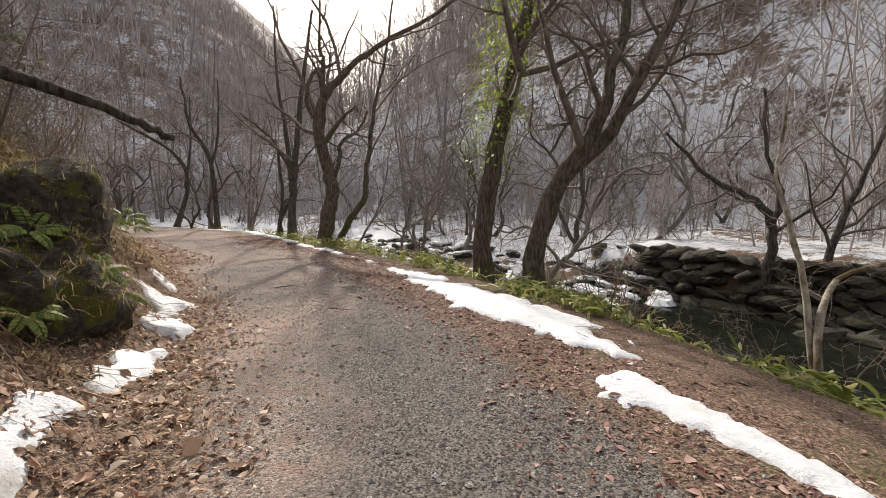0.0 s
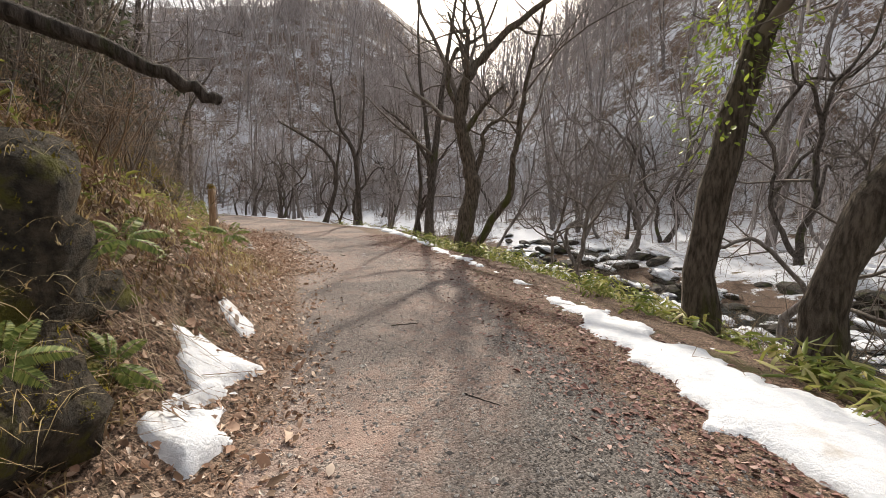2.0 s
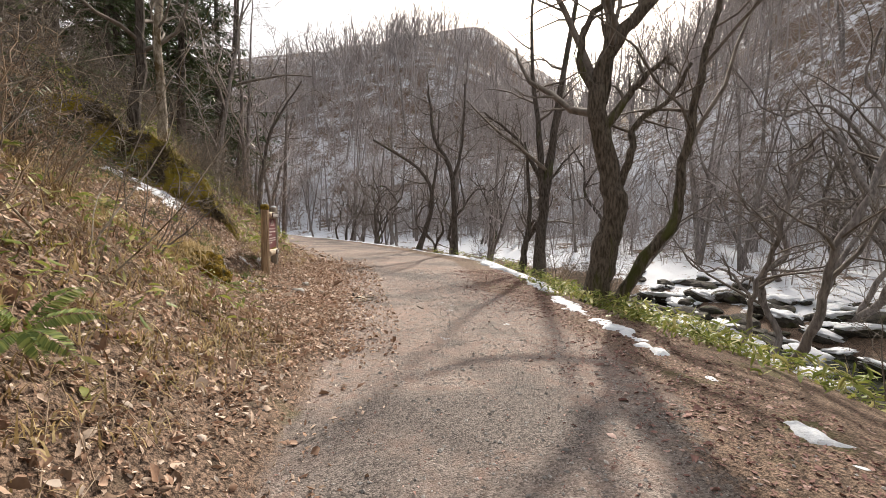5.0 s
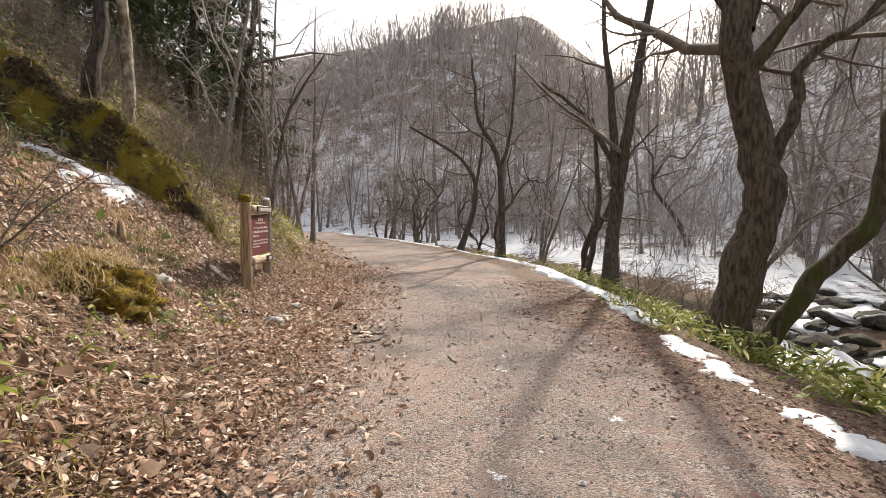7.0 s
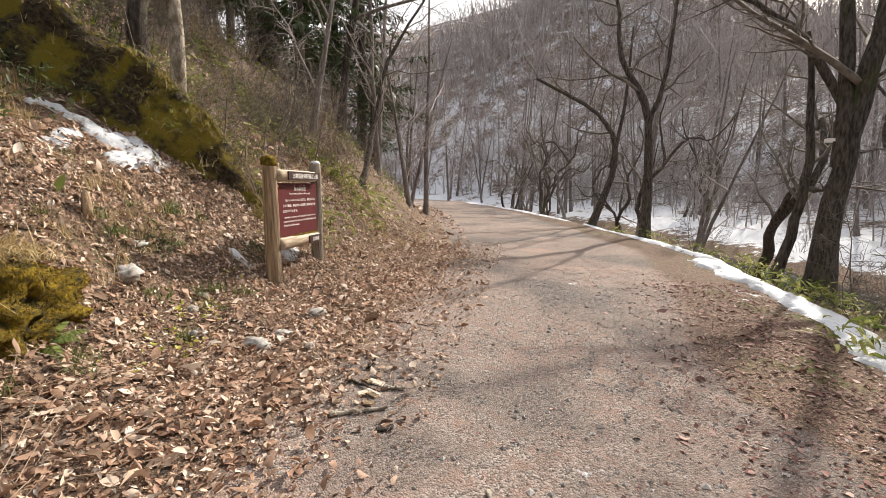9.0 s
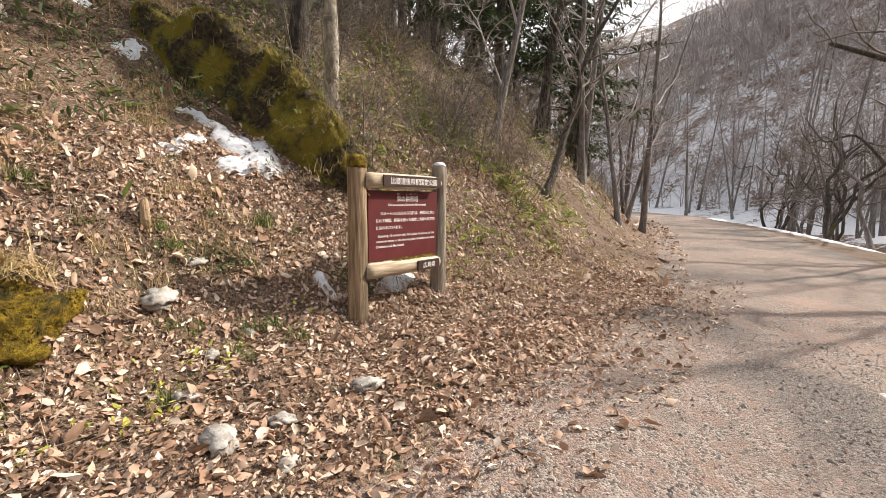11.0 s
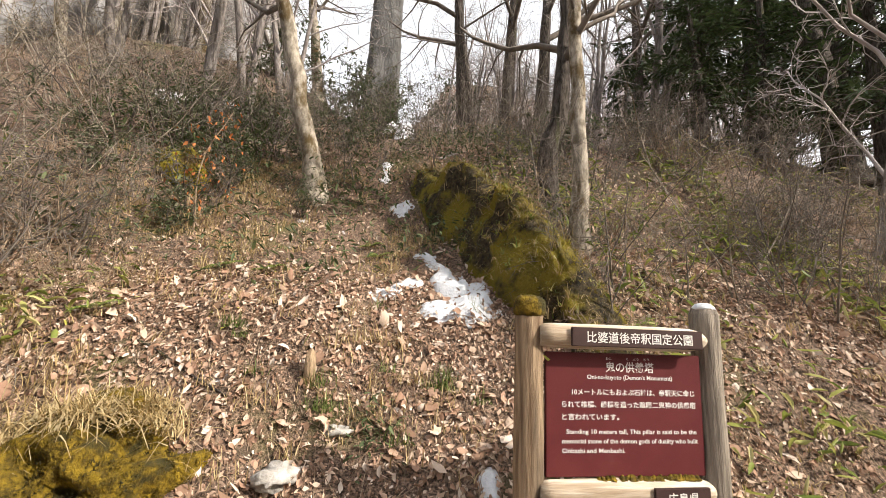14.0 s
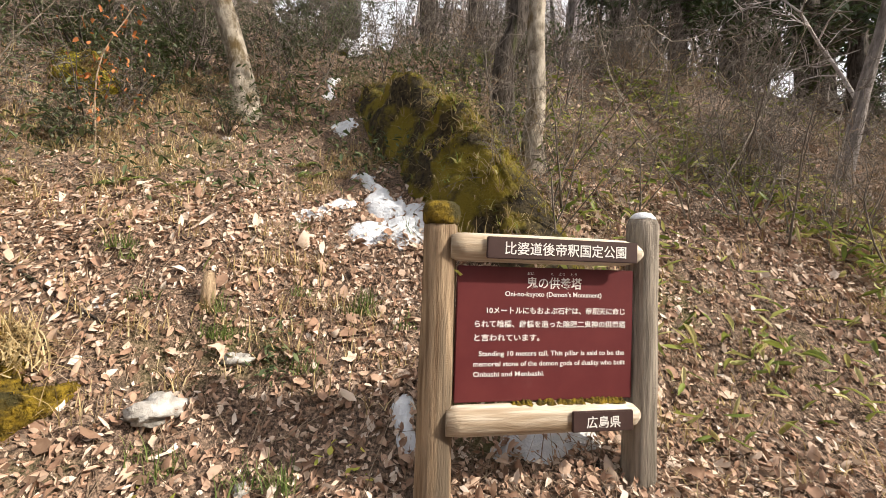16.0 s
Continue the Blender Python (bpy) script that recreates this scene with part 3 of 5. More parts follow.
for i, (x, y, r, dx, dy, pale) in enumerate([(-16.6, -.2, .22, .5, -.6, 1), (-18.8, 4.7, .28, .3, -.3, 0), (-18.6, 6.2, .24, -.2, .2, 0), (-19.5, 6.9, .26, -.1, .2, 0), (-22.8, 8.9, .25, .1, .1, 0), (-13.4, -1.8, .26, .7, -.3, 1), (-11.4, -2.4, .25, .7, -.2, 1), (-17.9, 5.6, .12, .6, -.5, 0), (-22.9, 13.8, .42, .5, -.6, 0), (-27, 12, .35, 0, 0, 0), (-20.5, 15.5, .2, .6, .6, 0), (-9.6, 1.5, .12, .4, -.3, 1)]):
    b = stand(x, y)
    tree(60 + i, b, [([(0, 0, 0), (dx * .4, dy * .4, 2.5), (dx, dy, 6), (dx * 1.6, dy * 1.3, 13)], r, r * .3, .45)], "pale lichen-spotted trunk on the slope" if pale else "dark bare trunk on the slope", M_BARK_PALE if pale else M_BARK, density=0.7, level=3, group="trees on the slope")
tree(75, (-15.9, 14.4, ground_z(-15.9, 14.4)), [([(0, 0, 0), (-.6, .5, 1.0), (-.9, .9, 2.2), (-.8, 1.2, 3.5), (-.6, 2.4, 5.5)], .11, .03, .4)], "thin trunk leaning out from the bank", M_BARK, density=0.8)


# ---------- bare woods on the hills ----------
def wood_kind(seed, tall, fork):
    rng = np.random.RandomState(seed)
    stems = []
    for k in range(fork):
        a = rng.rand() * 6.28
        sp = 0.10 * tall if fork > 1 else 0.05 * tall
        stems.append(([(0, 0, 0), (math.cos(a) * sp * .5, math.sin(a) * sp * .5, tall * .35), (math.cos(a) * sp, math.sin(a) * sp, tall * .65), (math.cos(a) * sp * 1.6, math.sin(a) * sp * 1.6, tall)], .012 * tall, .02, .2))
    # greyer bark and paled twigs carry the hillside's haze in their colour
    return tree(seed, (0, 0, -300), stems, "bare grey-brown tree, paled for haze, on the hillside", M_BARK_GREY, M_HAZETWIG, 3, 1.35 if fork == 1 else 0.75, "bare woods on the hillside", lo=.2, thin=.009)


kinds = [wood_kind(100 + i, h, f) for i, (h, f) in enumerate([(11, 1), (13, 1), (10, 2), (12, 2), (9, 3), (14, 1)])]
wood_rng = np.random.RandomState(5)
placed = 0
while placed < 150:
    x, y = wood_rng.uniform(-95, 65), wood_rng.uniform(-25, 105)
    u, e = side(x, y)
    near = math.hypot(x + 4, y - 6)
    if not (e > 11 or u > 9) or near > 95 or (u > 0 and (near < 22 or y < 2)):
        continue
    if wood_rng.rand() > (1.0 if near < 45 else 0.6):
        continue
    if e > 22 and wood_rng.rand() > (1.0 if 36 < e < 80 else .35):
        continue
    s = wood_rng.uniform(0.75, 1.25) * (1.35 if e > 36 else 1.0)
    m = Matrix.Translation((x, y, ground_z(x, y) - 0.1)) @ Matrix.Rotation(wood_rng.rand() * 6.28, 4, "Z") @ Matrix.Rotation(wood_rng.normal(0, .07), 4, "X") @ Matrix.Scale(s, 4)
    copy_thing(kinds[placed % len(kinds)], m)
    placed += 1
for i in range(46):
    x, y = q_point(wood_rng.uniform(3.0, 6.2), wood_rng.uniform(-15, -8.5)) if i < 22 else q_point(wood_rng.uniform(8.8, 11.2), wood_rng.uniform(-18, -5.5)) if i < 38 else q_point(wood_rng.uniform(7.2, 9), wood_rng.uniform(-22, -11))
    m = Matrix.Translation((x, y, ground_z(x, y) - 0.1)) @ Matrix.Rotation(wood_rng.rand() * 6.28, 4, "Z") @ Matrix.Rotation(wood_rng.normal(0, .12), 4, "X") @ Matrix.Scale(wood_rng.uniform(.4, .8), 4)
    copy_thing(kinds[i % len(kinds)], m)
for i in range(40):
    x, y = q_point(wood_rng.uniform(9.0, 12.2), wood_rng.uniform(6, 24) if i % 3 else wood_rng.uniform(-24, -7))
    m = Matrix.Translation((x, y, ground_z(x, y) - 0.1)) @ Matrix.Rotation(wood_rng.rand() * 6.28, 4, "Z") @ Matrix.Rotation(wood_rng.normal(0, .1), 4, "X") @ Matrix.Scale(wood_rng.uniform(.8, 1.3), 4)
    copy_thing(kinds[i % len(kinds)], m)
for i, (x, y, s) in enumerate([(-20.2, 18.2, .75), (-22.6, 20.3, .85), (-25.8, 21.3, .9), (-21.0, 17.2, .9), (-28.5, 22.5, 1.0)]):
    copy_thing(kinds[i % len(kinds)], Matrix.Translation((x, y, ground_z(x, y) - 0.1)) @ Matrix.Rotation(i * 1.7, 4, "Z") @ Matrix.Rotation(.12, 4, "X") @ Matrix.Scale(s, 4))
for k, root in enumerate(kinds):
    x, y = [(14, 40), (-20, 52), (4, 48), (24, 34), (-34, 60), (-48, 62)][k]
    root.location = (x, y, ground_z(x, y) - 0.1)


def far_woods(n, seed, brush=False):
    """Thin bare trees, past counting, over the upper hills: tapered three-sided limbs in one mesh."""
    rng, k = np.random.RandomState(seed), 14 if brush else 4
    x, y = rng.uniform(-120, 85, n * k), rng.uniform(-20, 125, n * k)
    u, e = side(x, y)
    near = np.hypot(x + 4, y - 8)
    q, d = road_coords(x, y)
    ok = (((e > 15) & (near < 135)) | ((u > 14) & (q > 8.5) & (near > 28) & (near < 110))) & (rng.rand(n * k) < np.where(near < 80, 1, .75))
    if brush:
        ok = (e > 10.5) & (e < 26) & (near < 60)
    x, y = x[ok][:n], y[ok][:n]
    n = len(x)
    base = np.stack([x, y, height(x, y) - .2], -1)
    tall = rng.uniform(.9, 4.2, n) if brush else rng.uniform(5.0, 12.5, n) * np.where(e[ok][:n] < 30, .7, 1)
    thick = 1.5 if brush else 1 + near[ok][:n] / 90
    lean = np.stack([rng.normal(0, .15, n), rng.normal(0, .15, n), np.ones(n)], -1)
    mid = base + lean * (tall * .5)[:, None]
    top = mid + (lean + np.stack([rng.normal(0, .3, n), rng.normal(0, .3, n), np.zeros(n)], -1)) * (tall * .5)[:, None]
    segs = [(base, mid, .0075 * tall, .0055 * tall), (mid, top, .0055 * tall, .002 * tall)]
    for k in range(9):
        f = rng.uniform(.1, .95, n)[:, None]
        s = np.where(f < .5, base + (mid - base) * f * 2, mid + (top - mid) * (f * 2 - 1))
        a = rng.uniform(0, 6.28, n)
        L = tall * rng.uniform(.2, .46, n) * (1.2 - f[:, 0])
        w = np.stack([np.cos(a), np.sin(a), rng.uniform(.2, 1.5, n)], -1)
        t = s + w * L[:, None]
        segs.append((s, t, .0038 * tall, .0016 * tall))
        for j in range(3):
            g = rng.uniform(.3, .95, n)[:, None]
            s2 = s + (t - s) * g
            w2 = w + rng.normal(0, .7, (n, 3))
            segs.append((s2, s2 + w2 * (L * .55)[:, None], .0018 * tall, .0009 * tall))
    segs = [(a, b, r0 * thick, r1 * thick) for a, b, r0, r1 in segs]
    vs, fs, o = [], [], 0
    tri = np.array([(math.cos(a), math.sin(a), 0) for a in (0, 2.09, 4.19)])
    for p, t, r0, r1 in segs:
        vs.append((p[:, None] + tri[None] * r0[:, None, None]))
        vs[-1] = np.concatenate([vs[-1], t[:, None] + tri[None] * r1[:, None, None]], 1).reshape(-1, 3)
        i = (np.arange(n) * 6 + o)[:, None]
        for k in range(3):
            fs.append(i + np.array([[k, (k + 1) % 3, 3 + (k + 1) % 3, 3 + k]]))
        o += n * 6
    nm = "bare_brush" if brush else "bare_woods"
    # the wood colour already holds the haze
    ob = new(nm, mesh_from(nm, np.vstack(vs), np.vstack(fs), M_HAZEWOOD))
    return tagged(ob, "leafless brush on the snowy far bank" if brush else "leafless grey-brown woods, paled for haze, over the snowy hillside", "brush" if brush else "woods", kind="stuff")


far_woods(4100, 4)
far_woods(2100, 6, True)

# ---------- water ----------
def water_material():
    m, n, l, bsdf = graph("stream_water")
    vec = coords(n)
    bsdf.inputs["Base Color"].default_value = (0.012, 0.014, 0.010, 1)
    bsdf.inputs["Roughness"].default_value = 0.06
    bsdf.inputs["IOR"].default_value = 1.33
    bump_node(n, l, bsdf, noise_node(n, l, vec, 3.0, 3.0), 0.25, 0.05)
    return m


wv, wf = [], []
cross = [3.6, 5.0, 6.5, 8.0, 8.8]
for i, (p, q) in enumerate(zip(LINE, LINE_Q)):
    v = LINE[min(i + 1, len(LINE) - 1)] - LINE[max(i - 1, 0)]
    nrm = np.array([v[1], -v[0]]) / np.linalg.norm(v)
    wr = np.interp(q, range(len(CENTRE)), HALF_R)
    wv += [(*(p + nrm * (wr + c)), -1.42) for c in cross]
for i in range(len(LINE) - 1):
    for k in range(4):
        o = i * 5 + k
        wf.append((o, o + 1, o + 6, o + 5))
tagged(new("water", mesh_from("water", wv, wf, water_material())), "dark shallow stream between stony banks", "water", kind="structure")


# ---------- sign ----------
M_POST = surf("weathered_log", (0.17, 0.11, 0.065), (0.46, 0.34, 0.22), 30, 0.85, 1.0, 0.02, (0.13, 0.10, 0.07), 5, 0.48, 0.64, squash=.07)
M_POST_GREY = surf("grey_log", (0.13, 0.11, 0.09), (0.38, 0.33, 0.27), 30, 0.85, 1.0, 0.02, (0.11, 0.095, 0.075), 5, squash=.07)
M_RAIL = surf("bleached_log", (0.42, 0.34, 0.25), (0.74, 0.68, 0.57), 26, 0.8, 0.8, 0.012, (0.30, 0.22, 0.14), 5, 0.52, 0.66, squash=.08)
M_PANEL = surf("maroon_board", (0.105, 0.020, 0.022), (0.125, 0.026, 0.027), 5, 0.45, 0.06, 0.003, (0.15, 0.05, 0.05), 2.0, 0.6, 0.8)
M_PLATE = surf("brown_plate", (0.050, 0.028, 0.026), (0.065, 0.038, 0.034), 8, 0.5, 0.1, 0.003)
M_LETTER = surf("white_lettering", (0.74, 0.72, 0.69), (0.80, 0.79, 0.76), 30, 0.6, 0)
M_ORANGEMOSS = surf("golden_moss", (0.09, 0.06, 0.008), (0.34, 0.23, 0.018), 22, 0.95, 1.0, 0.04, (0.06, 0.05, 0.014), 5, 0.47, 0.62)


def lathe(name, rings, sides, mat, wob=0.0, seed=0, caps=True):
    """A solid from (height, radius) rings, along z."""
    rng = np.random.RandomState(seed)
    lump = 1 + rng.normal(0, wob, sides)
    ang = np.arange(sides) * 2 * math.pi / sides
    vs, fs = [], []
    for z, r in rings:
        drift = rng.normal(0, wob * 0.15, 2)
        for k in range(sides):
            vs.append((math.cos(ang[k]) * r * lump[k] + drift[0] * r, math.sin(ang[k]) * r * lump[k] + drift[1] * r, z))
    for i in range(len(rings) - 1):
        for k in range(sides):
            fs.append((i * sides + k, i * sides + (k + 1) % sides, (i + 1) * sides + (k + 1) % sides, (i + 1) * sides + k))
    if caps:
        fs.append(tuple(reversed(range(sides))))
        fs.append(tuple(range((len(rings) - 1) * sides, len(rings) * sides)))
    return mesh_from(name, vs, fs, mat)


def slab(name, w, d, h, mat, bev=0.004):
    bm = bmesh.new()
    bmesh.ops.create_cube(bm, size=1, matrix=Matrix.Diagonal((w, d, h, 1)))
    bmesh.ops.bevel(bm, geom=bm.edges[:], offset=bev, segments=2, affect="EDGES")
    me = bpy.data.meshes.new(name)
    bm.to_mesh(me), bm.free()
    me.materials.append(mat)
    return me


def writing(name, text, x, z, size, width, parent, y, align="LEFT", bold=0.0):
    """Raised lettering as a mesh, set to a known width."""
    cu = bpy.data.curves.new(name, "FONT")
    cu.body, cu.size, cu.extrude, cu.offset, cu.resolution_u = text, size, 0.0006, bold, 3
    tmp = bpy.data.objects.new("tmp", cu)
    scene.collection.objects.link(tmp)
    me = bpy.data.meshes.new_from_object(tmp.evaluated_get(bpy.context.evaluated_depsgraph_get()))
    bpy.data.objects.remove(tmp)
    me.materials.clear()
    me.materials.append(M_LETTER)
    co = np.zeros(len(me.vertices) * 3)
    me.vertices.foreach_get("co", co)
    co = co.reshape(-1, 3)
    lo, hi = co[:, 0].min(), co[:, 0].max()
    k = width / (hi - lo)
    co[:, 0] = (co[:, 0] - lo) * k - (width / 2 if align == "CENTER" else 0)
    me.vertices.foreach_set("co", co.reshape(-1))
    me.update()
    ob = part(name, me, parent)
    ob.matrix_local = Matrix.Translation((x, y, z)) @ Matrix.Rotation(math.pi / 2, 4, "X")
    return ob


sign = new("information_sign")
sign.matrix_world = Matrix.Translation((-10.89, 11.41, 0)) @ Matrix.Rotation(math.atan2(0.698, -0.716), 4, "Z")
tagged(sign, "wooden log-framed information sign with maroon board, moss on one post", "sign")
LP = [(0.0, .092), (0.3, .09), (0.6, .086), (0.9, .087), (1.2, .083), (1.45, .082), (1.6, .083), (1.66, .078)]
post_l = part("post", lathe("post", [*LP[:-1], (1.67, .08)], 16, M_POST, 0.03, 1), sign, "weathered brown log post")
post_l.location = (-0.56, 0, 0)
moss_cap = part("moss_cap", lathe("moss_cap", [(1.64, .082), (1.66, .093), (1.70, .095), (1.735, .088), (1.755, .06), (1.762, .02)], 18, M_ORANGEMOSS, 0.03, 2), post_l, "golden green moss")
post_r = part("post", lathe("post", [*LP[:-1], (1.69, .084), (1.725, .07), (1.755, .045)], 12, M_POST_GREY, 0.04, 3), sign, "grey log post with chamfered snowy top")
post_r.location = (0.56, 0, 0)
top_snow = part("top_patch", lathe("top_patch", [(1.722, .071), (1.735, .068), (1.757, .047), (1.764, .02)], 12, M_SNOW, 0.05, 4), post_r, "thin snow")
for nm, z, r, sd in (("top_rail", 1.535, .070, 5), ("bottom_rail", .695, .074, 6)):
    rail = part(nm, lathe(nm, [(-.52, r * .9), (-.45, r), (-.1, r * 1.02), (.25, r), (.42, r * .95), (.49, r * .72), (.52, r * .4)], 16, M_RAIL, 0.02, sd), sign, "bleached round log rail")
    rail.matrix_local = Matrix.Translation((0, -.045, z)) @ Matrix.Rotation(math.pi / 2, 4, "Y")
    if nm == "bottom_rail":
        rng = np.random.RandomState(3)
        mv, mf = [], []
        for k in range(60):
            x = -0.18 + 0.6 * rng.rand() ** 0.8
            tube([(x, -.045 - .02 * rng.rand(), z + r * .85), (x + rng.normal(0, .012), -.05, z + r + .012 + .012 * rng.rand())], [.022, .006], 5, mv, mf)
        part("moss", mesh_from("moss", np.vstack(mv), np.vstack(mf), M_ORANGEMOSS), sign, "golden green moss")
board = part("board", slab("board", .955, .028, .665, M_PANEL), sign, "maroon painted board")
board.location = (0, -.035, 1.1125)
plate = part("name_plate", slab("name_plate", .80, .02, .105, M_PLATE), sign, "dark brown carved plate")
plate.location = (.045, -.118, 1.535)
plate2 = part("name_plate", slab("name_plate", .33, .02, .10, M_PLATE), sign, "dark brown carved plate")
plate2.location = (.27, -.122, .695)
writing("lettering", "比婆道後帝釈国定公園", .055, 1.510, .066, .645, sign, -.1295, "CENTER", .0006)
writing("lettering", "広島県", .27, .670, .062, .185, sign, -.1335, "CENTER", .0006)
YB = -.0505
writing("lettering", "鬼の供養塔", .03, 1.345, .062, .30, sign, YB, "CENTER", .0007)
for tx, x, w in (("おに", -.10, .035), ("く", .015, .014), ("よう", .068, .035), ("とう", .135, .035)):
    writing("lettering", tx, x, 1.408, .018, w, sign, YB, "CENTER")
writing("lettering", "Oni-no-kuyoto (Demon's Monument)", .03, 1.300, .034, .525, sign, YB, "CENTER", .0004)
for tx, x, z, w in (("10メートルにもおよぶ石柱は、帝釈天に命じ", -.325, 1.215, .755), ("られて雄橋、雌橋を造った陰陽二鬼神の供養塔", -.385, 1.148, .82), ("と言われています。", -.385, 1.081, .34)):
    writing("lettering", tx, x, z, .037, w, sign, YB, "LEFT", .0006)
for tx, x, z, w in (("Standing 10 meters tall, This pillar is said to be the", -.36, 1.005, .79), ("memorial stone of the demon gods of duality who built", -.385, .955, .82), ("Onbashi and Menbashi.", -.385, .905, .37)):
    writing("lettering", tx, x, z, .034, w, sign, YB, "LEFT", .0004)


tape = part("marker_tape", lathe("marker_tape", [(-.03, .135), (.03, .13)], 12, M_LETTER, caps=False), tree_d, "white marker tape")
tape.location = (-.02, 0, 2.98)


# ---------- rocks ----------
def ico(sub):
    bm = bmesh.new()
    bmesh.ops.create_icosphere(bm, subdivisions=sub, radius=1)
    v = np.array([tuple(x.co) for x in bm.verts])
    f = [tuple(x.index for x in p.verts) for p in bm.faces]
    bm.free()
    return v, f


ICO = {k: ico(k) for k in (1, 2, 3, 5)}


def rock_mesh(name, sub, axes, seed, mat, rough=0.25, freq=1.6, sharp=False):
    v, f = ICO[sub]
    out = []
    for p in v:
        q = Vector(p * freq + seed * 7.13)
        k = 1 + rough * noise.fractal(q, 0.9, 2.1, 4) if not sharp else 1 + rough * (noise.noise(q) + 0.6 * noise.noise(q * 2.3))
        out.append((p[0] * k * axes[0], p[1] * k * axes[1], p[2] * k * axes[2]))
    return mesh_from(name, out, f, mat, sub > 2)


def boulder(name, place, axes, seed, mat, label, turn=0.0, sub=5, rough=0.25, freq=1.6, tilt=0.0, group="", category="rock"):
    ob = new(name, rock_mesh(name, sub, axes, seed, mat, rough, freq))
    ob.matrix_world = pose(*place, tilt, 0, turn)
    return tagged(ob, label, category, group)


boulder("mossy_boulder", (-3.45, 2.6, 0.5), (1.0, 1.45, 1.2), 3, M_ROCK, "large dark boulder with moss and ferns beside the track", 16, rough=0.34, freq=1.7)
boulder("mossy_boulder", (-9.25, 8.75, 0.42), (0.75, 0.6, 0.5), 5, M_ORANGEMOSS, "low boulder covered in golden moss and dry grass", 40, rough=.4, freq=2.0)
SPINE = "mossy rock spine running up the slope"


def rock_spine(line, wide, label):
    """A ridge of rock swept along its crest, both flanks running down into the slope."""
    pts = refine(line, 9)
    n, m = len(pts), 30
    vs, fs = [], []
    for i, p in enumerate(pts):
        v = pts[min(i + 1, n - 1)] - pts[max(i - 1, 0)]
        side_way = np.array([-v[1], v[0]]) / np.hypot(v[0], v[1])
        end = min(1, .35 + i / 9, .35 + (n - 1 - i) / 9)
        for j in range(m):
            a = -1 + 2 * j / (m - 1)
            x, y = p[0] + side_way[0] * a * wide * end * (.68 if a > 0 else 1), p[1] + side_way[1] * a * wide * end * (.68 if a > 0 else 1)
            foot = ground_z(x, y) - .25
            lift = max(0, 1 - abs(a) ** (2.6 if a > 0 else 1.7))
            q = Vector((x, y, p[2] + lift)) * 1.5
            bulge = .26 * noise.fractal(q, .9, 2.1, 5) * (.35 + lift)
            vs.append((x + .6 * bulge * side_way[0], y + .6 * bulge * side_way[1], foot + (p[2] - foot) * lift + .7 * bulge))
    for i in range(n - 1):
        for j in range(m - 1):
            o = i * m + j
            fs.append((o, o + m, o + m + 1, o + 1))
    ob = new("mossy_boulder", mesh_from("mossy_boulder", vs, fs, M_SPINE))
    return tagged(ob, label, "rock")


M_SPINE = surf("spine_rock", (0.022, 0.018, 0.012), (0.11, 0.085, 0.045), 18, 0.95, 1.0, 0.08, (0.27, 0.215, 0.025), 2.2, 0.44, 0.60)
rock_spine([(-11.62, 11.0, 1.1), (-12.05, 10.75, 1.95), (-12.4, 10.2, 2.7), (-12.62, 9.72, 3.15), (-13.0, 8.85, 3.7), (-13.6, 7.8, 4.0), (-14.3, 6.9, 4.3)], .72, "mossy rock spine running up the slope")
boulder("mossy_boulder", (-16.4, 4.2, 6.0), (0.9, 0.8, 0.55), 12, M_ROCK, "mossy rock with snow on its top", 20)
boulder("mossy_boulder", (-10.6, 5.4, 3.6), (0.35, 0.4, 0.35), 13, M_MOSS, "small mossy rock on the slope", 20, sub=3)
for i, (x, y, s) in enumerate([(-9.86, 9.63, .13), (-8.75, 10.5, .10), (-9.0, 10.75, .07), (-9.42, 11.2, .09), (-8.6, 10.9, .05), (-9.6, 10.1, .06), (-10.0, 10.2, .05), (-9.2, 10.1, .06), (-10.25, 9.7, .07)]):
    boulder("stone", (x, y, ground_z(x, y) + s * .25), (s * 1.25, s * .8, s * .55), 20 + i, M_PALESTONE, "pale limestone lump among the leaves", 40 * i, 3, .55, 2.4, group="stones among the leaves", category="stone")


def pillar():
    rings, sides = 60, 28
    vs, fs = [], []
    for i in range(rings):
        f = i / (rings - 1)
        w = 1.12 - 0.36 * f
        cut = -9 if f < .84 else -.74 + (f - .84) / .16 * 1.25
        for k in range(sides):
            a = 2 * math.pi * k / sides
            c, s = math.cos(a), math.sin(a)
            rr = 1 / max(abs(c) ** 5 + abs(s) ** 5, .1) ** .2
            nz = 1 + .09 * noise.fractal(Vector((c, s, f * 6)) * 1.8, .9, 2, 5)
            vs.append((.78 * max(c * rr * w * nz, cut + .1 * s) + .1 * f, s * rr * .6 * w * nz * (1 if f < .97 else .7), -1 + 10.6 * f))
    for i in range(rings - 1):
        for k in range(sides):
            fs.append((i * sides + k, i * sides + (k + 1) % sides, (i + 1) * sides + (k + 1) % sides, (i + 1) * sides + k))
    fs.append(tuple(range((rings - 1) * sides, rings * sides)))
    ob = new("stone_pillar", mesh_from("stone_pillar", vs, fs, M_PILLAR))
    ob.matrix_world = pose(-21.05, -1.8, ground_z(-21.05, -1.8), 0, 0, 137)
    return tagged(ob, "tall grey limestone pillar standing on the slope", "rock")


pillar()


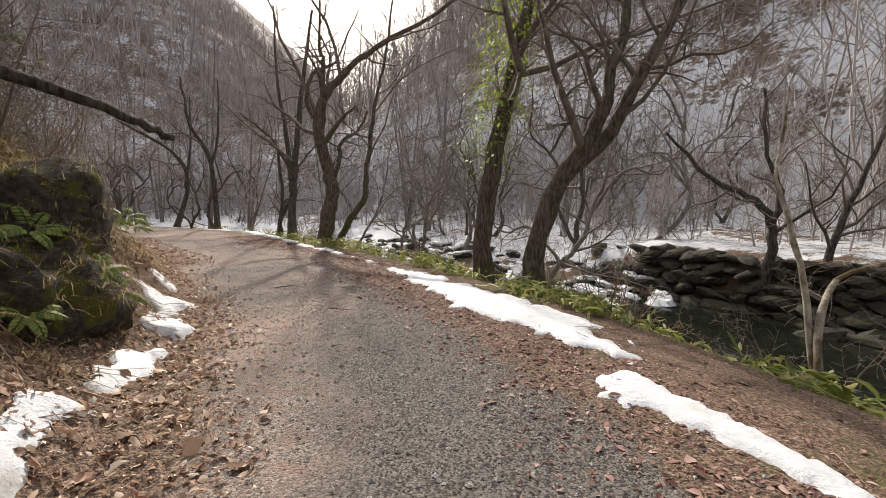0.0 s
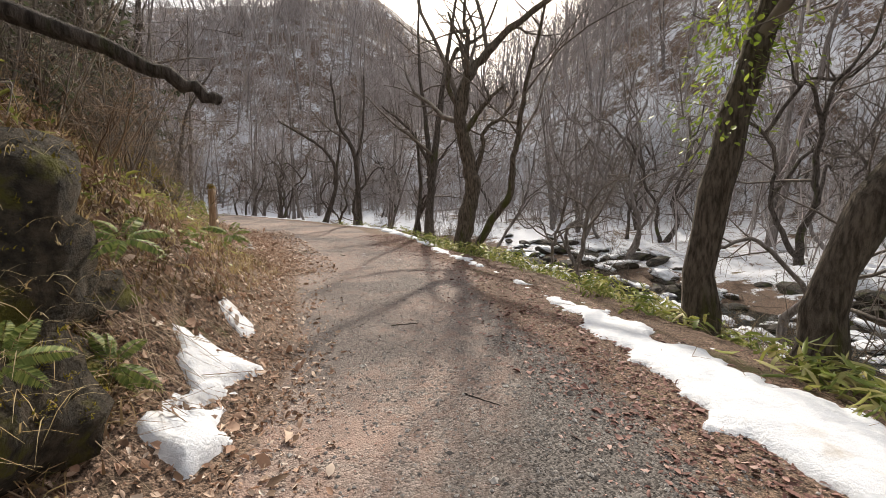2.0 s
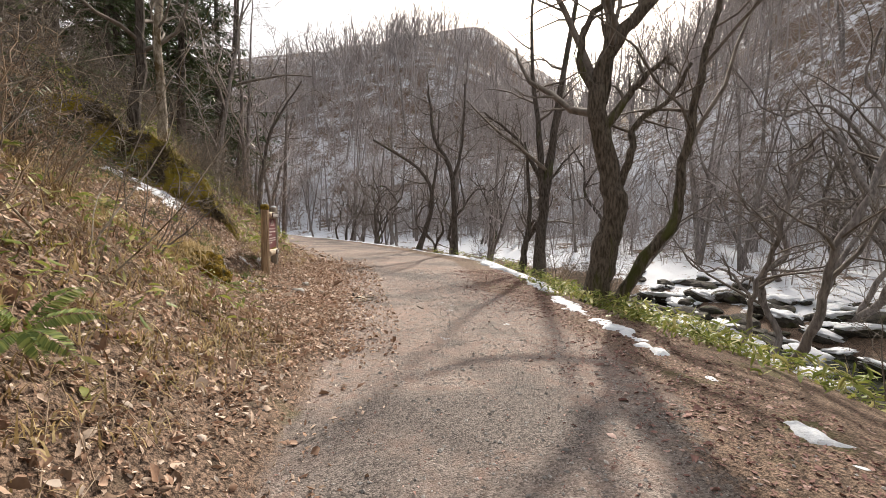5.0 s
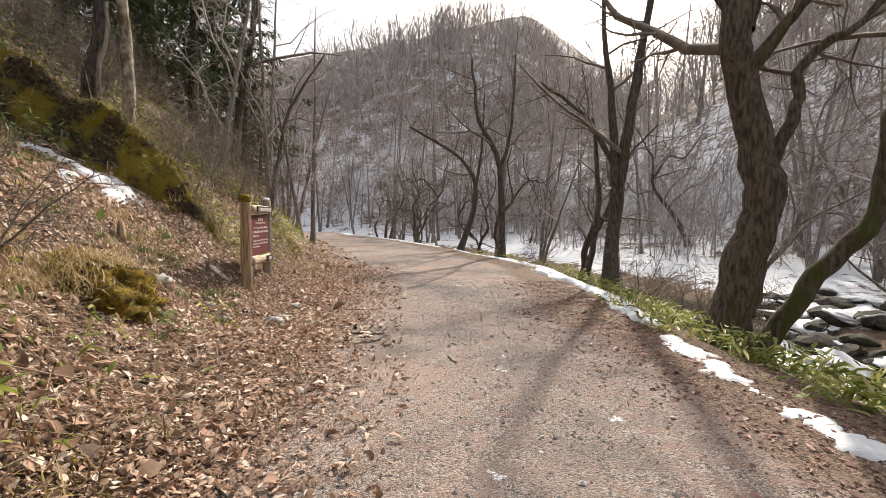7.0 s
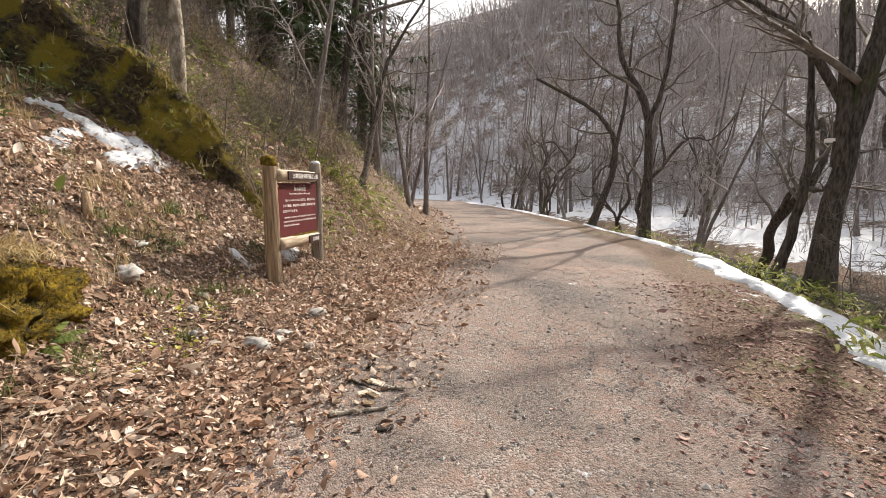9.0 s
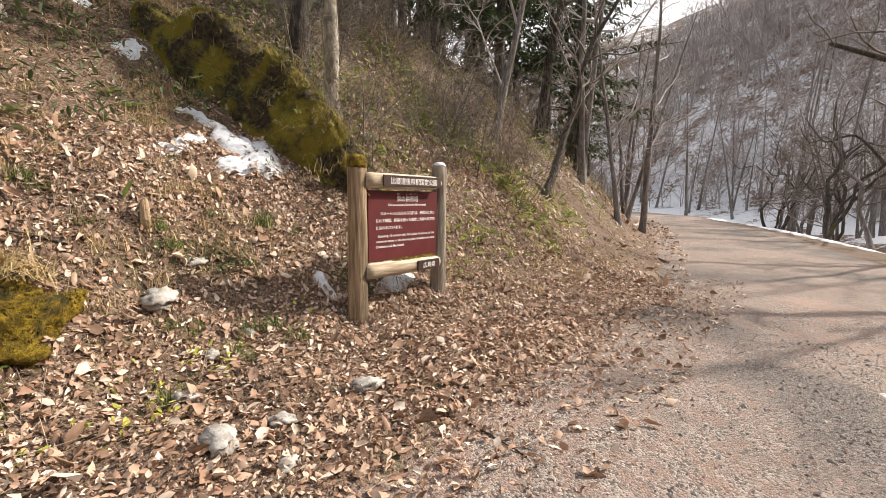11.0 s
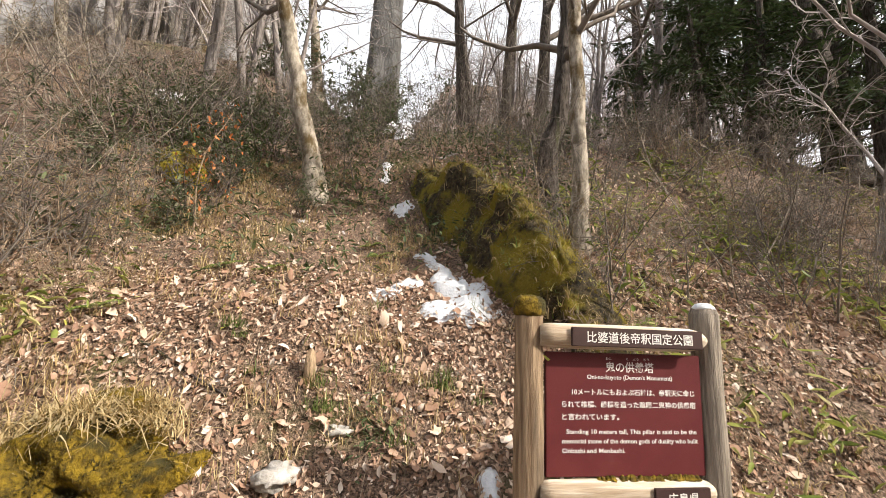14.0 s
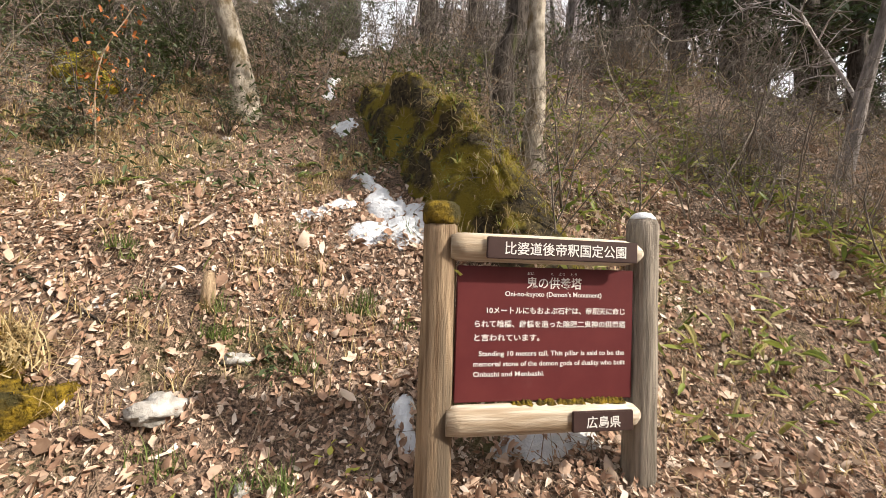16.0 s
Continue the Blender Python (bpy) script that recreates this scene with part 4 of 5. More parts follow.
def cliff():
    pts, _ = smooth_line([(4, -8.5), (-4, -8.6), (-9.5, -7.8), (-13, -6.6), (-16.3, -6.0), (-18.6, -7.6), (-21, -12)], 14)
    rows = 44
    vs, fs = [], []
    for i, p in enumerate(pts):
        g = ground_z(*p) - 1
        for j in range(rows):
            f = j / (rows - 1)
            q = Vector((p[0] * .22, p[1] * .22, f * 4))
            out = 2.6 * noise.fractal(q, 1.0, 2.1, 5) + .5 * noise.noise(q * 6)
            top = 17 + 3 * noise.noise(Vector((i * .13, 0, 0)))
            vs.append((p[0] + .25 * out - 1.6 * f, p[1] + out - 2.5 * f, g + f * top))
    n = len(pts)
    for i in range(n):
        p = pts[i]
        vs.append((p[0] - 3, p[1] - 9, ground_z(*p) - 1))
        vs.append((p[0] - 3, p[1] - 9, ground_z(*p) + 14))
    for i in range(n - 1):
        for j in range(rows - 1):
            o = i * rows + j
            fs.append((o, o + rows, o + rows + 1, o + 1))
        b = n * rows + 2 * i
        fs.append((b, b + 1, b + 3, b + 2))
        fs.append((i * rows + rows - 1, (i + 1) * rows + rows - 1, b + 3, b + 1))
    ob = new("cliff", mesh_from("cliff", vs, fs, M_CLIFF))
    return tagged(ob, "pale grey limestone cliff behind the trees", "cliff", kind="structure")


cliff()


# ---------- snow ----------
def snow(name, line, label, thick=0.036, cell=0.045, seed=0, rag=1.0):
    """Old snow along a line of (x, y, half width): a blanket whose ragged rim sinks into the ground."""
    ln = np.array(line, float)
    rng = np.random.RandomState(seed)
    w = ln[:, 2].max() + 0.25
    xs = np.arange(ln[:, 0].min() - w, ln[:, 0].max() + w, cell)
    ys = np.arange(ln[:, 1].min() - w, ln[:, 1].max() + w, cell)
    X, Y = np.meshgrid(xs, ys, indexing="ij")
    best = np.full(X.shape, -9.0)
    for a, b in zip(ln[:-1], ln[1:]):
        v = b[:2] - a[:2]
        t = np.clip(((X - a[0]) * v[0] + (Y - a[1]) * v[1]) / (v @ v), 0, 1)
        d = np.hypot(X - a[0] - t * v[0], Y - a[1] - t * v[1])
        best = np.maximum(best, (a[2] + t * (b[2] - a[2])) - d)
    best = best - .03 + rag * (0.22 * fbm(X + seed, Y, 1.9, 4) + 0.16 * fbm(X, Y + seed, 6.5, 3))
    th = np.where(best > 0, thick * (1 - np.exp(-best / 0.07)) * (1 + .7 * fbm(X, Y, 1.6, 3)), best * 0.8)
    z = height(X, Y) + th + 0.012 * fbm(X, Y, 7, 2)
    keep = th > -0.13
    idn = -np.ones(X.shape, int)
    fk = keep[:-1, :-1] & keep[1:, :-1] & keep[1:, 1:] & keep[:-1, 1:]
    use = np.zeros(X.shape, bool)
    for di, dj in ((0, 0), (1, 0), (1, 1), (0, 1)):
        use[di:di + fk.shape[0], dj:dj + fk.shape[1]] |= fk
    idn[use] = np.arange(use.sum())
    q = np.stack([idn[:-1, :-1], idn[1:, :-1], idn[1:, 1:], idn[:-1, 1:]], -1)[fk]
    ob = new(name, mesh_from(name, np.stack([X, Y, z], -1)[use], q, M_SNOW))
    return tagged(ob, label, "snow", "patches of old snow")


VERGE = "strip of melting snow along the edge of the track"
snow("snow_patch", [(3.1, -.6, .3), (2.5, .6, .3), (2.1, 1.6, .27), (1.9, 2.05, .27), (1.6, 2.68, .16)], VERGE, seed=1, rag=1.4)
snow("snow_patch", [(1.75, 3.5, .25), (1.5, 4.2, .5), (0.8, 5.35, .52), (.2, 6.3, .42), (-.5, 7.45, .24), (-1.15, 8.4, .1), (-1.75, 9.2, .06)], VERGE, .04, seed=2, rag=1.5)
snow("snow_patch", [(-2.2, 9.85, .07), (-2.9, 10.7, .09), (-3.5, 11.4, .14), (-4.1, 12.2, .16), (-4.6, 13.1, .17), (-5.1, 13.9, .06)], VERGE, seed=3, rag=1.4)
snow("snow_patch", [(-5.4, 14.5, .16), (-5.95, 15.3, .3), (-6.8, 16.8, .42), (-7.6, 17.7, .4), (-9.1, 18.9, .34)], VERGE, .08, seed=4, rag=1.4)
snow("snow_patch", [(-9.6, 19.8, .3), (-11.5, 21.4, .4), (-13.8, 23.4, .5), (-17.2, 25.8, .6)], VERGE, .09, seed=5, cell=.09)
snow("snow_patch", [(-19, 26.0, .5), (-25, 29.2, .8), (-31, 32.2, .9), (-37, 34.2, 1.0)], VERGE, seed=6, cell=.14)
FOOT = "patch of melting snow at the foot of the bank"
snow("snow_patch", [(-1.5, 1.1, .15), (-1.66, 1.55, .15), (-1.76, 1.8, .14)], FOOT, .055, seed=7, cell=.035, rag=.6)
snow("snow_patch", [(-1.87, 2.2, .08), (-2.02, 2.55, .13), (-2.13, 2.85, .13), (-2.12, 3.05, .05)], FOOT, .06, seed=8, cell=.035, rag=.7)
snow("snow_patch", [(-2.22, 3.45, .12), (-2.55, 3.95, .22), (-2.88, 4.35, .25), (-3.15, 4.7, .12), (-3.4, 5.0, .05)], FOOT, .08, seed=9, cell=.035, rag=1.3)
GULLY = "patch of melting snow in the gully above the sign"
snow("snow_patch", [(-11.4, 9.5, .1), (-11.5, 9.72, .12), (-11.75, 9.82, .2), (-11.9, 9.75, .12)], GULLY, .06, seed=10, cell=.035)
snow("snow_patch", [(-11.8, 9.45, .18), (-11.95, 9.3, .2), (-12.05, 9.0, .12), (-12.3, 8.6, .07)], GULLY, .09, seed=11, cell=.035)
snow("snow_patch", [(-11.3, 9.0, .1), (-11.58, 9.1, .1)], GULLY, .055, seed=12, cell=.035)
snow("snow_patch", [(-12.7, 7.9, .07), (-12.85, 7.7, .09)], GULLY, .06, seed=18, cell=.035)
snow("snow_patch", [(-13.2, 7.0, .1), (-13.5, 6.7, .12)], GULLY, .055, seed=13, cell=.04)
snow("snow_patch", [(-15.8, 4.8, .2), (-16.2, 4.4, .35), (-16.6, 3.6, .25)], GULLY, .5, seed=14, cell=.05)
snow("snow_patch", [(-12.3, 3.3, .3), (-11.2, 3.0, .4)], "thin snow under the shrubs", seed=15)
snow("snow_patch", [(-10.62, 10.78, .08), (-10.72, 10.62, .1)], "lump of snow beside the sign post", .1, seed=16, cell=.03, rag=.3)
snow("snow_patch", [(-10.9, 11.15, .07), (-11.35, 11.5, .09)], "snow lying under the sign", .06, seed=17, cell=.03, rag=.5)

# ---------- stream stones ----------
rng = np.random.RandomState(21)
stone_kinds = [rock_mesh("stone", 2, (1, .8, .62), 40 + i, M_DARKROCK, .35, 1.5, True) for i in range(5)]
wall_root = new("retaining_wall")
tagged(wall_root, "rough dry-stone wall holding the far bank of the stream", "wall", kind="structure")
count = 0
LENGTH = np.concatenate([[0], np.cumsum(np.linalg.norm(np.diff(LINE, axis=0), axis=1))])
for far in np.linspace(np.interp(1.9, LINE_Q, LENGTH), np.interp(5.9, LINE_Q, LENGTH), 60):
    q = np.interp(far, LENGTH, LINE_Q)
    c = np.array([np.interp(q, LINE_Q, LINE[:, 0]), np.interp(q, LINE_Q, LINE[:, 1])])
    c2 = np.array([np.interp(q + .05, LINE_Q, LINE[:, 0]), np.interp(q + .05, LINE_Q, LINE[:, 1])])
    v = (c2 - c) / np.linalg.norm(c2 - c)
    nrm = np.array([v[1], -v[0]])
    wr = np.interp(q, range(len(CENTRE)), HALF_R)
    for row in range(5 if q < 5.35 else 3 if q < 5.6 else 2 if q < 5.9 else 0):
        p = c + nrm * (wr + 8.55 + row * .13 + rng.normal(0, .06)) + v * rng.normal(0, .12)
        st = new("stone", stone_kinds[rng.randint(5)])
        st.parent = wall_root
        s = rng.uniform(.2, .4)
        st.matrix_local = pose(p[0], p[1], -1.42 + row * .3, rng.uniform(-24, 24), rng.uniform(-24, 24), math.degrees(math.atan2(v[1], v[0])) + rng.normal(0, 50)) @ Matrix.Diagonal((s * rng.uniform(.9, 1.6), s, s * rng.uniform(.55, .9), 1))
        count += 1
for i in range(300):
    q = rng.uniform(2.8, 9.0) if i < 90 else rng.uniform(4.9, 8.6)
    c = np.array([np.interp(q, LINE_Q, LINE[:, 0]), np.interp(q, LINE_Q, LINE[:, 1])])
    c2 = np.array([np.interp(q + .05, LINE_Q, LINE[:, 0]), np.interp(q + .05, LINE_Q, LINE[:, 1])])
    v = (c2 - c) / np.linalg.norm(c2 - c)
    e = rng.choice([rng.uniform(3.6, 5.2), rng.uniform(6.3, 9.4), rng.uniform(4.5, 8)], p=[.3, .5, .2])
    if q < 5 and 5 < e < 7.4:
        continue
    p = c + np.array([v[1], -v[0]]) * (np.interp(q, range(len(CENTRE)), HALF_R) + e)
    s = rng.uniform(.12, .38)
    st = new("rock", stone_kinds[rng.randint(5)])
    st.matrix_world = pose(p[0], p[1], max(ground_z(*p), -1.5) + s * .15, rng.uniform(-20, 20), rng.uniform(-20, 20), rng.uniform(0, 360)) @ Matrix.Diagonal((s * 1.4, s, s * .8, 1))
    tagged(st, "dark wet stone in the stream bed", "rock", "stones in the stream")
    if q > 4.8 and rng.rand() < .62:
        cap = part("snow_cap", rock_mesh("snow_cap", 3, (rng.uniform(.7, 1.05), .92, .36), 70 + i, M_SNOW, .5, 2.2), st, "rounded cap of snow")
        cap.location = (rng.normal(0, .12), rng.normal(0, .1), .40)


# ---------- small growth and litter ----------
LEAF_V = np.array([(0, 0, 0), (.33, 0, 0), (.68, 0, 0), (1, 0, 0), (.30, .24, 1), (.68, .20, 1), (.30, -.24, 1), (.68, -.20, 1)], float)
LEAF_F = [(0, 1, 4), (1, 2, 5, 4), (2, 3, 5), (0, 6, 1), (1, 6, 7, 2), (2, 7, 3)]


def leaves(name, at, size, way, pitch, mat, seed, fold=.12, curl=.2, slim=1.0, roll=None, ragged=0.0):
    """Many leaves in one mesh: places, lengths, headings and the angle by which they rise."""
    rng = np.random.RandomState(seed)
    n = len(at)
    v = np.repeat(LEAF_V[None], n, 0)
    x, y, edge = v[..., 0], v[..., 1] * slim * rng.uniform(.5, 1.4, n)[:, None] * rng.uniform(1 - ragged, 1 + ragged, (n, 8)), v[..., 2]
    z = edge * (fold * rng.uniform(-1, 1.6, n)[:, None]) * .5 + (curl * rng.normal(0, 1, n)[:, None]) * (x - .5) ** 2 - curl * .4 * x * x
    x, y, z = x * size[:, None], y * size[:, None], z * size[:, None]
    rl = rng.normal(0, .25, n) if roll is None else roll
    c, s = np.cos(rl)[:, None], np.sin(rl)[:, None]
    y, z = y * c - z * s, y * s + z * c
    c, s = np.cos(pitch)[:, None], np.sin(pitch)[:, None]
    x, z = x * c - z * s, x * s + z * c
    c, s = np.cos(way)[:, None], np.sin(way)[:, None]
    x, y = x * c - y * s, x * s + y * c
    P = np.stack([x, y, z], -1) + at[:, None]
    faces = [tuple(i * 8 + k for k in f) for i in range(n) for f in LEAF_F]
    return mesh_from(name, P.reshape(-1, 3), faces, mat)


def strewn(name, n, qr, dr, size, label, seed, lift=.012, keep=None, mat=M_LEAF, tilt=.5):
    rng = np.random.RandomState(seed)
    q, d = rng.uniform(*qr, n), rng.uniform(*dr, n)
    x, y = q_points(q, d)
    if keep is not None:
        k = rng.rand(n) < keep(x, y, *side(x, y))
        x, y = x[k], y[k]
    n = len(x)
    z = height(x, y) + lift * rng.rand(n)
    hx, hy = (height(x + .06, y) - height(x - .06, y)) / .12, (height(x, y + .06) - height(x, y - .06)) / .12
    way = rng.uniform(0, 6.283, n)
    pitch = np.arctan(hx * np.cos(way) + hy * np.sin(way)) + rng.normal(0, tilt, n)
    roll = np.arctan(-hx * np.sin(way) + hy * np.cos(way)) + rng.normal(0, tilt, n)
    sz = rng.gamma(2.8, .36, n) * size + .012
    ob = new(name, leaves(name, np.stack([x, y, z], -1), sz, way, pitch, mat, seed, .3, .5, roll=roll, ragged=.45))
    return tagged(ob, label, "leaves", kind="stuff")


strewn("leaf_litter", 66000, (5.8, 8.9), (-5.8, -1.0), .035, "pale brown fallen leaves covering the ground round the sign", 1, .04, tilt=.5, keep=lambda x, y, u, e: .18 + .82 * sstep(-.55, .1, u + .3 * fbm(x, y, 1.1)))
strewn("leaf_litter", 900, (5.8, 8.6), (-6.2, -1.4), .065, "large pale curled leaves on the ground round the sign", 9, .05, lambda x, y, u, e: .1 + .9 * sstep(-.3, .3, u), tilt=.45)
strewn("leaf_litter", 22000, (5.9, 8.6), (-9.5, -4.5), .036, "brown fallen leaves on the slope", 2, .04, tilt=.5)
strewn("leaf_litter", 20000, (4.4, 6.1), (-5.8, -1.9), .034, "brown fallen leaves lying over the bank", 8, .05, lambda x, y, u, e: np.hypot(x + 2.95, y - 4.35) > .55, mat=M_LEAF, tilt=.6)
strewn("leaf_litter", 22000, (2.4, 6.0), (-4.0, -1.0), .03, "brown fallen leaves along the foot of the bank", 3, .025, lambda x, y, u, e: .15 + .85 * sstep(-.5, .05, u + .3 * fbm(x, y, 1.1)))
strewn("leaf_litter", 42000, (2.3, 8.0), (.2, 2.9), .025, "small reddish fallen leaves on the shoulder of the track", 4, .012, lambda x, y, u, e: .05 + .9 * sstep(-1.5, -.3, e + .4 * fbm(x, y, .8)) * sstep(.8, .2, e), M_REDLEAF, .2)
strewn("leaf_litter", 9000, (2.6, 8.6), (-1.9, 1.9), .009, "stray fallen leaves on the gravel", 5, .006, None, M_REDLEAF, .15)
strewn("leaf_litter", 26000, (5.8, 8.6), (-5.6, -1.3), .022, "crumbs of brown leaf on the ground round the sign", 7, .035, lambda x, y, u, e: .25 + .75 * sstep(-.6, .1, u), tilt=.5)
strewn("leaf_litter", 6000, (8.6, 10.5), (-7, -1.8), .08, "brown fallen leaves on the slope beyond the sign", 6, .03)


def gravel(n, seed):
    rng = np.random.RandomState(seed)
    q, d = rng.uniform(2.55, 8.2, n), rng.normal(0, .85, n)
    x, y = q_points(q, d)
    u, e = side(x, y)
    k = (u < .3) & (e < .1)
    x, y = x[k], y[k]
    n = len(x)
    s = np.clip(rng.lognormal(-4.75, .42, n), .004, .028)
    octa = np.array([(1, 0, 0), (0, 1, 0), (-1, 0, 0), (0, -1, 0), (0, 0, 1), (.3, .2, -.6)], float)
    V = octa[None] * s[:, None, None] * rng.uniform(.6, 1.2, (n, 6, 1)) * np.array([1.1, .9, .6])
    a = rng.uniform(0, 6.28, n)
    c, sn = np.cos(a)[:, None], np.sin(a)[:, None]
    V = np.stack([V[..., 0] * c - V[..., 1] * sn, V[..., 0] * sn + V[..., 1] * c, V[..., 2]], -1)
    V += np.stack([x, y, height(x, y) + s * .15], -1)[:, None]
    F = [(0, 1, 4), (1, 2, 4), (2, 3, 4), (3, 0, 4), (1, 0, 5), (2, 1, 5), (3, 2, 5), (0, 3, 5)]
    faces = [tuple(i * 6 + k for k in f) for i in range(n) for f in F]
    ob = new("gravel", mesh_from("gravel", V.reshape(-1, 3), faces, M_PEBBLE, False))
    return tagged(ob, "loose grey stones on the gravel track", "gravel", kind="stuff")


gravel(16000, 3)


def blades(name, centres, per, length, mat, seed, label, droop=.9, width=.006, spread=.07, category="grass"):
    """Tufts of arching blades, in one mesh."""
    rng = np.random.RandomState(seed)
    c = np.repeat(np.asarray(centres, float), per, 0)
    n = len(c)
    a = rng.uniform(0, 6.283, n)
    L = rng.uniform(.5, 1.2, n) * length
    out, rise = rng.uniform(.15, 1.0, n) * droop, rng.uniform(.5, 1.0, n)
    base = c + np.stack([rng.normal(0, spread, n), rng.normal(0, spread, n), np.zeros(n) - .01], -1)
    V = np.zeros((n, 8, 3))
    for j in range(4):
        t = j / 3
        r, h = L * out * t ** 1.3, L * (rise * t - .75 * out * t * t)
        w = width * (1 - .85 * t) * rng.uniform(.7, 1.3, n)
        for sgn, k in ((-1, 0), (1, 1)):
            V[:, j * 2 + k, 0] = base[:, 0] + np.cos(a) * r - np.sin(a) * w * sgn
            V[:, j * 2 + k, 1] = base[:, 1] + np.sin(a) * r + np.cos(a) * w * sgn
            V[:, j * 2 + k, 2] = base[:, 2] + h
    F = [(0, 1, 3, 2), (2, 3, 5, 4), (4, 5, 7, 6)]
    faces = [tuple(i * 8 + k for k in f) for i in range(n) for f in F]
    ob = new(name, mesh_from(name, V.reshape(-1, 3), faces, mat))
    return tagged(ob, label, category, kind="stuff")


def spots(n, qr, dr, seed, keep=None):
    rng = np.random.RandomState(seed)
    x, y = q_points(rng.uniform(*qr, n), rng.uniform(*dr, n))
    if keep is not None:
        k = rng.rand(n) < keep(x, y)
        x, y = x[k], y[k]
    return np.stack([x, y, height(x, y)], -1)


blades("dry_grass", spots(650, (4.3, 5.85), (-5.4, -2.1), 1, lambda x, y: np.hypot(x + 3.0, y - 4.3) > .75), 13, .2, M_STRAW, 1, "dry straw-coloured grass hanging on the bank")
blades("dry_grass", spots(1500, (5.8, 7.3), (-8.5, -3.9), 2, lambda x, y: (np.hypot(x + 11.8, y - 9.5) > .8) * (.25 + .75 * sstep(-.1, .25, fbm(x, y, .9)))), 18, .27, M_STRAW, 2, "dry grass among the leaves on the slope", .8, .004)
blades("dry_grass", spots(300, (7.5, 9.4), (-6.2, -3.0), 3), 14, .2, M_STRAW, 3, "dry grass on the bank beyond the sign")
rng = np.random.RandomState(8)
ridge = np.array([(-12.0 - 1.5 * t + rng.normal(0, .18), 10.6 - 1.9 * t + rng.normal(0, .18), 0) for t in rng.rand(80)])
ridge[:, 2] = height(ridge[:, 0], ridge[:, 1]) + .2
blades("dry_grass", ridge, 14, .3, M_STRAW, 4, "long dry grass over the mossy rock spine", 1.2)
mound = np.array([(-9.3 + rng.normal(0, .28), 8.68 + rng.normal(0, .22), 0) for t in range(60)])
mound[:, 2] = .42 + .55 * np.sqrt(np.clip(1 - ((mound[:, 0] + 9.25) / .75) ** 2 - ((mound[:, 1] - 8.75) / .6) ** 2, .05, 1))
blades("dry_grass", mound, 40, .3, M_STRAW, 5, "dry grass over the mossy boulder", 1.3)


def fuzz(obs, n, length, mat, seed, label, name="moss", lowest=.15, width=.004, droop=.9, category="moss"):
    """Short growth over the upper faces of rocks."""
    rng = np.random.RandomState(seed)
    pts = []
    for ob in obs:
        nrm = ob.matrix_world.to_3x3()
        for p in ob.data.polygons:
            c = nrm @ p.normal
            if c.z > lowest:
                pts.append(tuple(ob.matrix_world @ p.center))
    pts = np.array(pts)
    pts = pts[rng.randint(len(pts), size=n)] + rng.normal(0, .012, (n, 3))
    return blades(name, pts, 4, length, mat, seed, label, droop, width, .012, category)


bpy.context.view_layer.update()
boulders = [o for o in scene.objects if o.name.startswith("mossy_boulder")]
big, low, spine = boulders[0:1], boulders[1:2], boulders[2:]
fuzz(big, 5000, .045, M_MOSS, 61, "yellow-green moss over the boulder's top", lowest=.25)
fuzz(big, 900, .2, M_STRAW, 62, "dry stalks hanging over the boulder", "dry_grass", -.1, .003, 1.6, "grass")
fuzz(low, 5000, .04, M_ORANGEMOSS, 63, "golden moss over the low boulder", lowest=-.1)
fuzz(spine, 15000, .05, M_MOSS, 64, "yellow-green moss over the rock spine", lowest=.4)
fuzz(spine, 1500, .26, M_STRAW, 65, "dry grass hanging over the rock spine", "dry_grass", -.3, .004, 1.6, "grass")
fuzz(spine, 900, .16, M_BAMBOO, 66, "narrow green leaves sprouting on the rock spine", "green_growth", .1, .007, 1.3, "grass")
M_GREENGRASS = surf("green_sedge", (0.06, 0.10, 0.02), (0.14, 0.19, 0.05), 6, 0.6, 0, vary=[(0.04, 0.07, 0.015), (0.12, 0.17, 0.04), (0.26, 0.28, 0.1)], trans=.3)
blades("sedge", np.vstack([spots(26, (6.0, 7.4), (-5.4, -3.2), 6), np.array([stand(a, b) for a, b in ((-10.15, 10.35), (-10.2, 9.5), (-10.3, 9.42), (-10.25, 9.55), (-10.5, 10.0), (-10.0, 10.6), (-9.7, 10.2), (-9.66, 10.26))])]), 45, .2, M_GREENGRASS, 6, "green sedge tufts among the leaves", .8, .004, .05)



def dead_twigs(n, qr, dr, seed, label, size=.3):
    rng = np.random.RandomState(seed)
    x, y = q_points(rng.uniform(*qr, n), rng.uniform(*dr, n))
    vs, fs = [], []
    a, L, r = rng.uniform(0, 6.28, n), rng.gamma(3, .33, n) * size, rng.uniform(.0015, .004, n)
    rise = rng.uniform(-.1, .5, n)
    f = np.array([0, .5, 1])
    px, py = x[:, None] + (np.cos(a) * L)[:, None] * f, y[:, None] + (np.sin(a) * L)[:, None] * f
    pz = height(px, py) + .01 + (rise * L)[:, None] * np.array([0, .35, .6])
    for i in range(n):
        tube(np.stack([px[i], py[i], pz[i]], -1), [r[i], r[i] * .8, r[i] * .4], 3, vs, fs)
    return tagged(new("dead_twigs", mesh_from("dead_twigs", np.vstack(vs), np.vstack(fs), M_SHRUB)), label, "twigs", kind="stuff")


